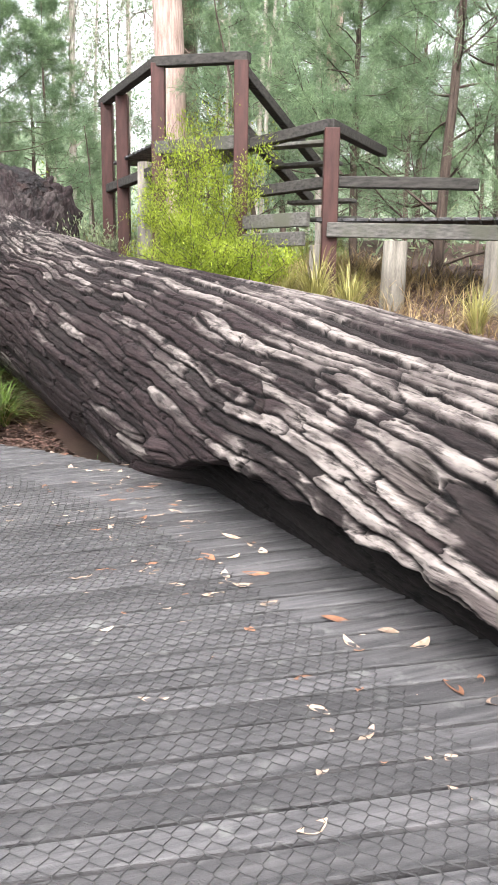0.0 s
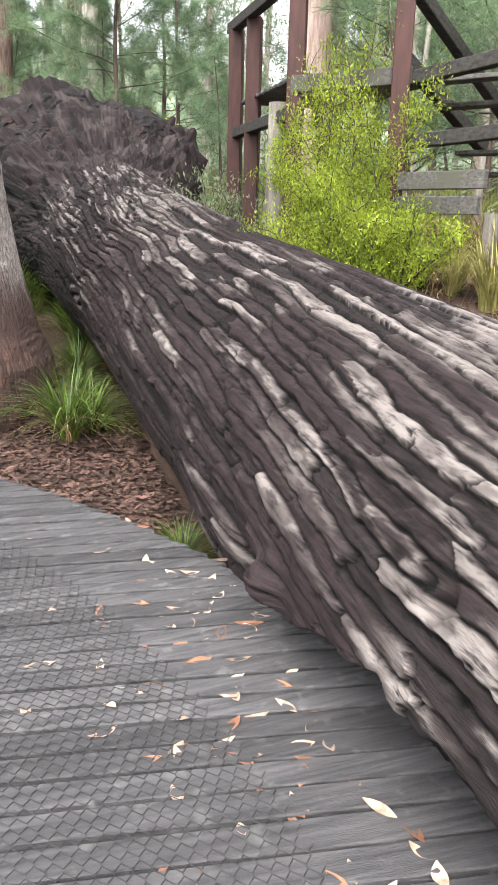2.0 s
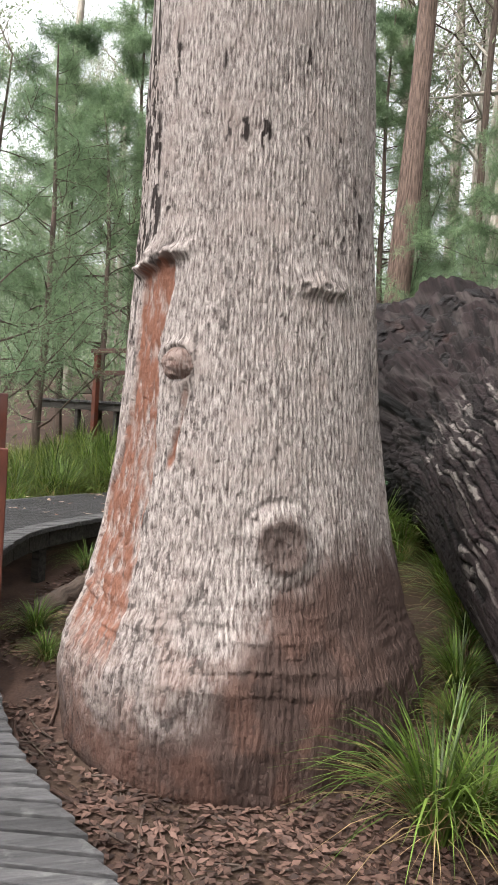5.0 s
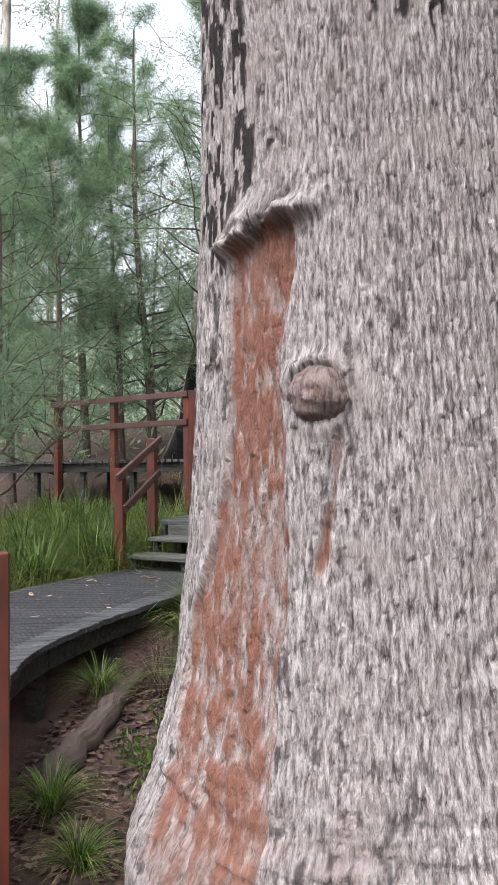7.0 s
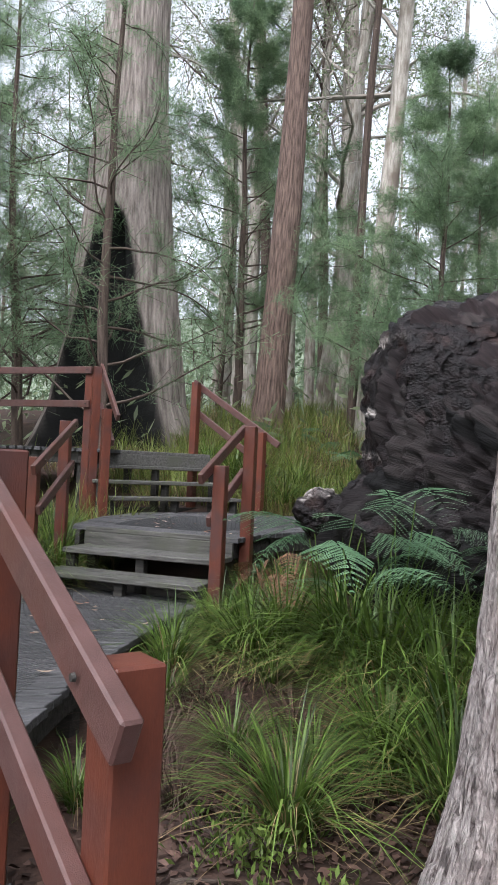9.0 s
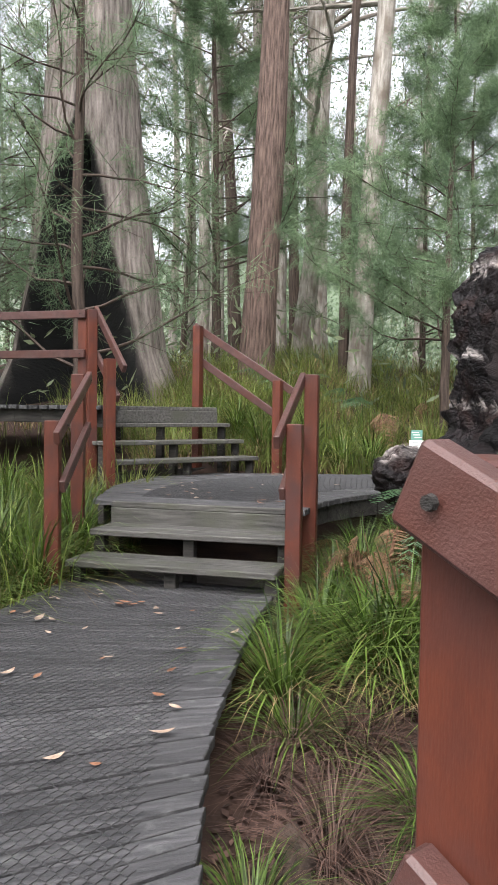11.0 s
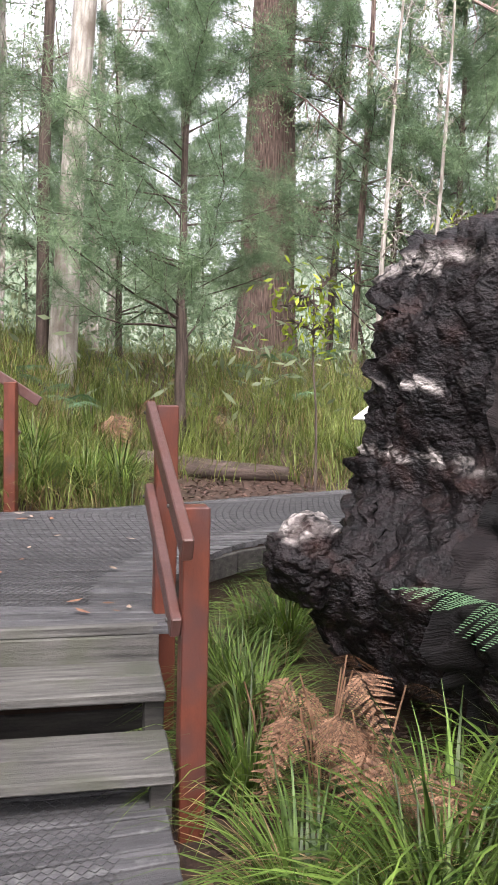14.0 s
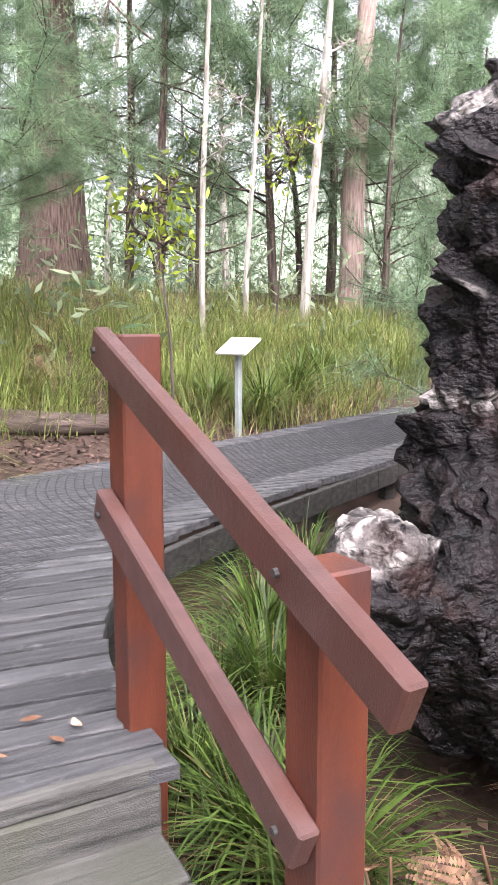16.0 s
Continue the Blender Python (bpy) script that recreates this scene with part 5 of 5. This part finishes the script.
def spots(n, boxes, seed, keep=lambda x, y: True, reach=0.9):
    r2, out = random.Random(seed), []
    while len(out) < n:
        x0, y0, x1, y1 = r2.choice(boxes)
        x, y = r2.uniform(x0, x1), r2.uniform(y0, y1)
        sv = (x - LOG_A[0]) * LOG_D[0] + (y - LOG_A[1]) * LOG_D[1]
        vv = (x - LOG_A[0]) * LOG_N[0] + (y - LOG_A[1]) * LOG_N[1]
        if inside_deck(x, y) or math.hypot(x - TREE[0], y - TREE[1]) < 1.17 or (abs(vv + 0.15) < reach and sv < 14) or not keep(x, y):
            continue
        out.append((x, y))
    return out


for i, (x, y) in enumerate(spots(24, [(-7.4, 10.2, -5.0, 13.2), (-7.2, 10.6, -5.4, 12.6)], 41)):
    tussock(x, y, 0.7 + 0.4 * ((i * 37) % 10) / 10, i + 2)
for i, (x, y) in enumerate(spots(30, [(-12.5, 9.5, -9.7, 15.5)], 43)):
    tussock(x, y, 0.8 + 0.4 * ((i * 37) % 10) / 10, i + 1)
field = [(-14, 9, -9.6, 16), (-14, 9, -9.6, 13), (-14, 13, -10, 15.9), (-14, 17.5, -6, 24), (-12, 17.6, -6, 22), (-6, 19, 3, 26), (-5, 20, 1, 24), (-15, 22, 3, 31), (-12, 23, 0, 29)]
scatter_grass("meadow_grass", "long green sedge grass filling the clearing", spots(3200, field, 3, lambda x, y: not (-7.7 < x < -5.5 and y < 20.1)), 6, M_MEADOW, 0.75, 12, 0.013)
scatter_grass("dry_meadow_grass", "dead straw-coloured grass among the green sedge", spots(1700, field, 4, lambda x, y: not (-7.7 < x < -5.5 and y < 20.1)), 7, M_STRAW, 0.5, 12, 0.011)
scatter_grass("bank_grass", "sparse grass on the bank behind the log", spots(520, [(0.0, 6.5, 4, 11), (-1.5, 9, 2, 13)], 8), 9, M_STRAW, 0.4, 8, 0.010)


# ---- bracken ----
def frond(length, seed, droop=0.5):
    """One bracken frond along +x from the origin, rising then arching."""
    r2 = np.random.default_rng(seed)
    out, stem = [], []
    m = 15
    for i in range(m + 1):
        t = i / m
        stem.append((length * t * 0.9, r2.normal(0, 0.004), length * (0.55 * t - droop * t * t)))
    stem = np.array(stem)
    C, D, L = [], [], []
    for i in range(3, m + 1):
        t = i / m
        pl = length * 0.42 * (1 - t) ** 0.75 + 0.02
        for sgn in (-1, 1):
            d = np.array([0.35, sgn, -0.18 + r2.normal(0, 0.08)])
            d /= np.linalg.norm(d)
            k = max(3, int(pl / 0.016))
            for j in range(k):
                u = (j + 0.5) / k
                p = stem[i] + d * pl * u - np.array([0, 0, 0.12 * pl * u * u])
                for s2 in (-1, 1):
                    C.append(p)
                    D.append(np.array([0.85 * s2 + 0.25, sgn * 0.5, -0.1]))
                    L.append(0.035 * (1 - u * 0.75) * (0.4 + pl / (length * 0.42)))
    C, D, L = np.array(C), np.array(D), np.array(L)
    D /= np.linalg.norm(D, axis=1)[:, None]
    side = np.cross(D, np.array([0, 0, 1.0]))
    w = np.full((len(C), 1), 0.017)
    mid = C + D * L[:, None] * 0.4
    v = np.stack([C, mid + side * w / 2, C + D * L[:, None], mid - side * w / 2], 1).reshape(-1, 3)
    return (v, np.arange(len(v)).reshape(-1, 4)), stem


fronds = [frond(0.75, 600 + i, 0.4 + 0.12 * i) for i in range(3)]
fr_green = [raw_mesh("leaflets", *f[0], M_FERN) for f in fronds]
fr_dead = [raw_mesh("leaflets", *f[0], M_FERN_DEAD) for f in [frond(0.6, 610 + i, 1.0 + 0.35 * i) for i in range(3)]]


def bracken(x, y, height, n, seed, dead=False, size=1.0):
    r2 = random.Random(seed)
    root = thing("bracken_fern", "dead rust-brown bracken, curled and drooping" if dead else "blue-green bracken fern with broad lacy fronds", "fern", pose(x, y, float(land(x, y))), "dead bracken" if dead else "green bracken")
    for i in range(n):
        a = r2.uniform(0, 360)
        h = height * r2.uniform(0.6, 1.0)
        bb = Builder()
        tip = Vector((0.2 * h * math.cos(radians(a)), 0.2 * h * math.sin(radians(a)), h))
        bb.tube([(0, 0, -0.05), tuple(tip * 0.55 + Vector((0, 0, 0.08))), tuple(tip)], [0.006, 0.005, 0.004], 6)
        part("stalk", bb, M_FERN_DEAD if dead else M_GRASS, root)
        f = part("frond", (fr_dead if dead else fr_green)[i % 3], None, root)
        f.matrix_local = Matrix.Translation(tip) @ pose(0, 0, 0, r2.uniform(-15, 15), r2.uniform(-10, 25) + (20 if dead else 0), a + r2.uniform(-30, 30)) @ Matrix.Scale(size * r2.uniform(0.8, 1.15), 4)


for x, y, h, n, sc in ((-6.6, 11.95, 1.25, 5, 1.0), (-6.4, 11.6, 1.1, 4, 1.0), (-6.15, 12.2, 1.3, 4, 1.0), (-5.6, 12.6, 1.2, 4, 0.9), (-8.2, 20.5, 1.0, 4, 1.0), (-9.4, 20.2, 0.9, 4, 1.0),
                      (-6.35, 12.3, 1.05, 4, 0.9), (-5.2, 22.4, 0.9, 4, 1.0), (-3.0, 26.2, 0.9, 4, 1.1), (-4.3, 27.0, 0.9, 4, 1.1)):
    bracken(x, y, h, n, int(x * -100), False, sc)
for x, y, h, n, sc in ((-7.3, 12.85, 0.62, 6, 0.62), (-7.1, 12.75, 0.7, 6, 0.62), (-7.45, 13.2, 0.6, 4, 0.6), (-7.22, 13.0, 0.72, 8, 0.6), (-6.95, 12.6, 0.5, 9, 0.65), (-7.2, 12.55, 0.45, 8, 0.6), (-8.0, 20.8, 0.8, 3, 1.0), (-6.6, 21.2, 0.9, 3, 1.0), (-7.2, 22.2, 0.9, 3, 1.0)):
    bracken(x, y, h, n, int(x * -100) + 7, True, sc)


# ---- shrubs ----
def shrub(x, y, z, height, width, n, seed, material, label, leaf=0.05, name="shrub"):
    r2 = np.random.default_rng(seed)
    root = thing(name, label, "shrub", pose(x, y, z))
    bb = Builder()
    tips = []
    for i in range(16):
        a = r2.uniform(0, 6.28)
        path = branch_path((r2.normal(0, 0.06), r2.normal(0, 0.06), -0.1), (0.5 * width * math.cos(a), 0.5 * width * math.sin(a), height * r2.uniform(0.5, 1.0)), height * r2.uniform(0.6, 1.05), 7, 0.12, r2)
        bb.tube(path, np.linspace(0.014, 0.003, 8), 5, cap=False)
        for j in range(2, 8):
            for _ in range(3):
                sub = branch_path(path[j], r2.normal(0, 0.5, 3) + np.array([0, 0, 0.6]), 0.3 * height * 0.5, 4, 0.2, r2)
                bb.tube(sub, [0.004, 0.004, 0.003, 0.003, 0.002], 4, cap=False)
                tips.append(sub)
    part("stem", bb, M_BARK_DARK, root, "", True)
    tips = np.array(tips).reshape(-1, 3)
    v, f = slivers(tips[r2.integers(0, len(tips), n)] + r2.normal(0, 0.05, (n, 3)), r2.normal(0, 0.6, (n, 3)) + np.array([0, 0, 0.8]), leaf, leaf * 0.32, seed, 0.0, True)
    part("foliage", raw_mesh("foliage", v, f, material), None, root)
    return root


shrub(-0.75, 9.1, float(land(-0.75, 9.1)), 1.85, 1.15, 42000, 701, M_LIME, "bright lime-green fine-leaved bush behind the log", 0.034)
shrub(-0.25, 8.75, float(land(-0.25, 8.75)), 1.0, 1.1, 16000, 702, M_LIME, "lime-green bush at the foot of the lookout", 0.04)
shrub(-0.6, 9.9, float(land(-0.6, 9.9)), 2.1, 1.0, 12000, 703, M_LIME, "tall lime-green shrub against the lookout railing", 0.04)
shrub(-2.2, 11.6, float(land(-2.2, 11.6)), 1.6, 1.4, 5000, 704, M_GUMLEAF, "olive-green shrub by the lookout posts", 0.06)
shrub(-2.9, 12.6, float(land(-2.9, 12.6)), 1.3, 1.2, 4000, 705, M_LIME, "yellow-green shrub beside the root plate", 0.06)
shrub(-6.1, 9.4, float(land(-6.1, 9.4)), 0.4, 1.1, 2600, 706, M_CREEPER, "low creeping shrub at the foot of the giant tree", 0.05)
shrub(-6.4, 10.05, float(land(-6.4, 10.05)), 0.35, 1.0, 1800, 707, M_CREEPER, "low creeping shrub under the sedge", 0.05)
for x, y, h, seed in ((-5.4, 19.5, 3.1, 65), (-1.6, 24.0, 4.2, 66)):
    meshes = gum(h, 0.02, seed, M_BARK_DARK, 200, 0.76, (0.06, 0.0), 0.02, 0.14, 1.2, 0.14, 7)
    meshes[2].materials[0] = M_LIME
    plant_tree("sapling", "young sapling with a tuft of bright yellow-green leaves", meshes, x, y, group="bright leafy saplings")


# ---- litter ----
def leaf_mesh(name, length, width, seed, material):
    r2 = np.random.default_rng(seed)
    t = np.linspace(0, 1, 6)
    w = width * np.sin(np.pi * np.clip(t * 0.94 + 0.03, 0, 1)) / 2
    cx, cz = (t - 0.5) * length, 0.012 + r2.uniform(0.1, 0.25) * length * (t - 0.5) ** 2 * 2
    cy = 0.1 * length * np.sin(t * 2.6) * r2.choice([-1, 1])
    v = np.concatenate([np.stack([cx, cy - w, cz + 0.25 * w], 1), np.stack([cx, cy, cz], 1), np.stack([cx, cy + w, cz + 0.25 * w], 1)])
    f = [(j, j + 1, 6 + j + 1, 6 + j) for j in range(5)] + [(6 + j, 6 + j + 1, 12 + j + 1, 12 + j) for j in range(5)]
    return raw_mesh(name, v, np.array(f), material)


lm = [leaf_mesh("leaf", 0.060 + 0.010 * i, 0.031 + 0.004 * (i % 3), 800 + i, M_LEAF_PALE if i % 5 else M_LEAF_RED) for i in range(6)]
lr = random.Random(12)
count = 0
while count < 285:
    if count < 205:
        s0 = lr.gauss(2.6, 1.5)
        side = abs(lr.gauss(0, 0.55)) + 0.85
        x, y = LOG_A[0] + LOG_D[0] * s0 - LOG_N[0] * side, LOG_A[1] + LOG_D[1] * s0 - LOG_N[1] * side
        z = 0.004
    elif count < 250:
        x, y, z = lr.uniform(-9.4, -7.7), lr.uniform(9.5, 12.7), 0.606
    else:
        x, y, z = lr.uniform(-9.6, -7.9), lr.uniform(13.7, 17.0), 1.126
    if not inside_deck(x, y) or (z < 0.1 and y > 7.4):
        continue
    if z < 0.1:
        z += 0.05 * max(0.0, min(1.0, (y - 0.5) / 8))
    ob = new("fallen_leaf", lr.choice(lm))
    ob.matrix_world = pose(x, y, z, lr.uniform(-8, 8), lr.uniform(-8, 8), lr.uniform(0, 360)) @ Matrix.Scale(lr.uniform(0.6, 1.2), 4)
    tagged(ob, "dry curled gum leaf lying on the boardwalk", "leaf", "leaves on the boardwalk")
    count += 1

r = np.random.default_rng(99)
pts = []
for (x, y) in spots(15000, [(-6.8, 6.2, 0, 11), (-5.8, 6.4, -1, 9), (-4.5, 6.4, -1.5, 8.5), (-7.6, 8.4, -5.4, 11.5), (-8, 10, -5, 14), (-3.8, 7.8, -1.8, 11.5)], 17, reach=0.45):
    pts.append((x, y))
pts += [(x, y) for x, y in spots(9000, [(-3, 5, 4, 13), (-3, 7, 2, 12), (-9, 18, -3, 24)], 18)]
pts += spots(1500, [(-7.7, 17.6, -5.4, 20.3)], 19)
pts = np.array(pts)
n = len(pts)
cen = np.stack([pts[:, 0], pts[:, 1], land(pts[:, 0], pts[:, 1]) + 0.012 + 0.02 * r.random(n)], 1)
d = np.stack([r.normal(0, 1, n), r.normal(0, 1, n), r.normal(0.0, 0.18, n)], 1)
d /= np.linalg.norm(d, axis=1)[:, None]
side = np.cross(d, np.array([0, 0, 1.0]) + r.normal(0, 0.25, (n, 3)))
side /= np.linalg.norm(side, axis=1)[:, None]
ln, w = r.uniform(0.035, 0.09, n)[:, None], r.uniform(0.010, 0.022, n)[:, None]
v = np.stack([cen - d * ln / 2, cen + side * w + [0, 0, 0.004], cen + d * ln / 2, cen - side * w + [0, 0, 0.004]], 1).reshape(-1, 3)
tagged(new("leaf_litter", raw_mesh("leaf_litter", v, np.arange(len(v)).reshape(-1, 4), M_LITTER)), "carpet of dry brown gum leaves", "leaf litter", kind="stuff")

tr = random.Random(44)
for i in range(46):
    x, y = spots(1, [(-5.6, 6.9, -2.2, 8.4), (-7.2, 8.7, -5.6, 10.5), (-6, 7.0, -3.2, 7.9)], 900 + i)[0]
    a, ln = tr.uniform(0, 6.28), tr.uniform(0.2, 0.7)
    bb = Builder()
    path = [(x + ln * (t - 0.5) * math.cos(a) + tr.gauss(0, 0.01), y + ln * (t - 0.5) * math.sin(a) + tr.gauss(0, 0.01), 0) for t in (0, 0.33, 0.66, 1)]
    path = [(px, py, float(land(px, py)) + 0.018) for px, py, _ in path]
    g = tr.uniform(0.004, 0.013)
    bb.tube(path, [g, g, g * 0.9, g * 0.5], 6)
    tagged(new("stick", bb.mesh("stick", M_BARK_DARK if i % 3 else M_LITTER, True)), "thin fallen stick among leaf litter", "stick", "sticks under the trees")
bb = Builder()
ends = np.array([(-6.72, 8.85), (-6.86, 9.2), (-6.95, 9.55), (-7.10, 9.9), (-7.2, 10.15), (-7.32, 10.5)])
line = np.stack([np.interp(np.linspace(0, 5, 26), np.arange(6), ends[:, k]) for k in (0, 1)], 1)
bb.tube([(px + 0.02 * math.sin(k * 1.7), py, float(land(px, py)) + 0.05 + 0.012 * math.sin(k * 2.3)) for k, (px, py) in enumerate(line)], [0.015 + (0.085 - 0.0018 * k) * min(1, k / 2.5) * (1 + 0.14 * math.sin(k * 1.9)) for k in range(26)], 16, 0.09)
tagged(new("fallen_branch", bb.mesh("fallen_branch", M_BARK_DARK, True)), "dark rotting branch lying beside the boardwalk", "branch")
bb = Builder()
bb.tube([(px, py, float(land(px, py)) + 0.10) for px, py in ((-7.6, 20.6), (-6.6, 20.3), (-5.6, 20.1))], [0.16, 0.14, 0.10], 12, 0.1)
tagged(new("fallen_branch", bb.mesh("fallen_branch", M_BARK_DARK, True)), "mossy log lying in the grass", "branch")
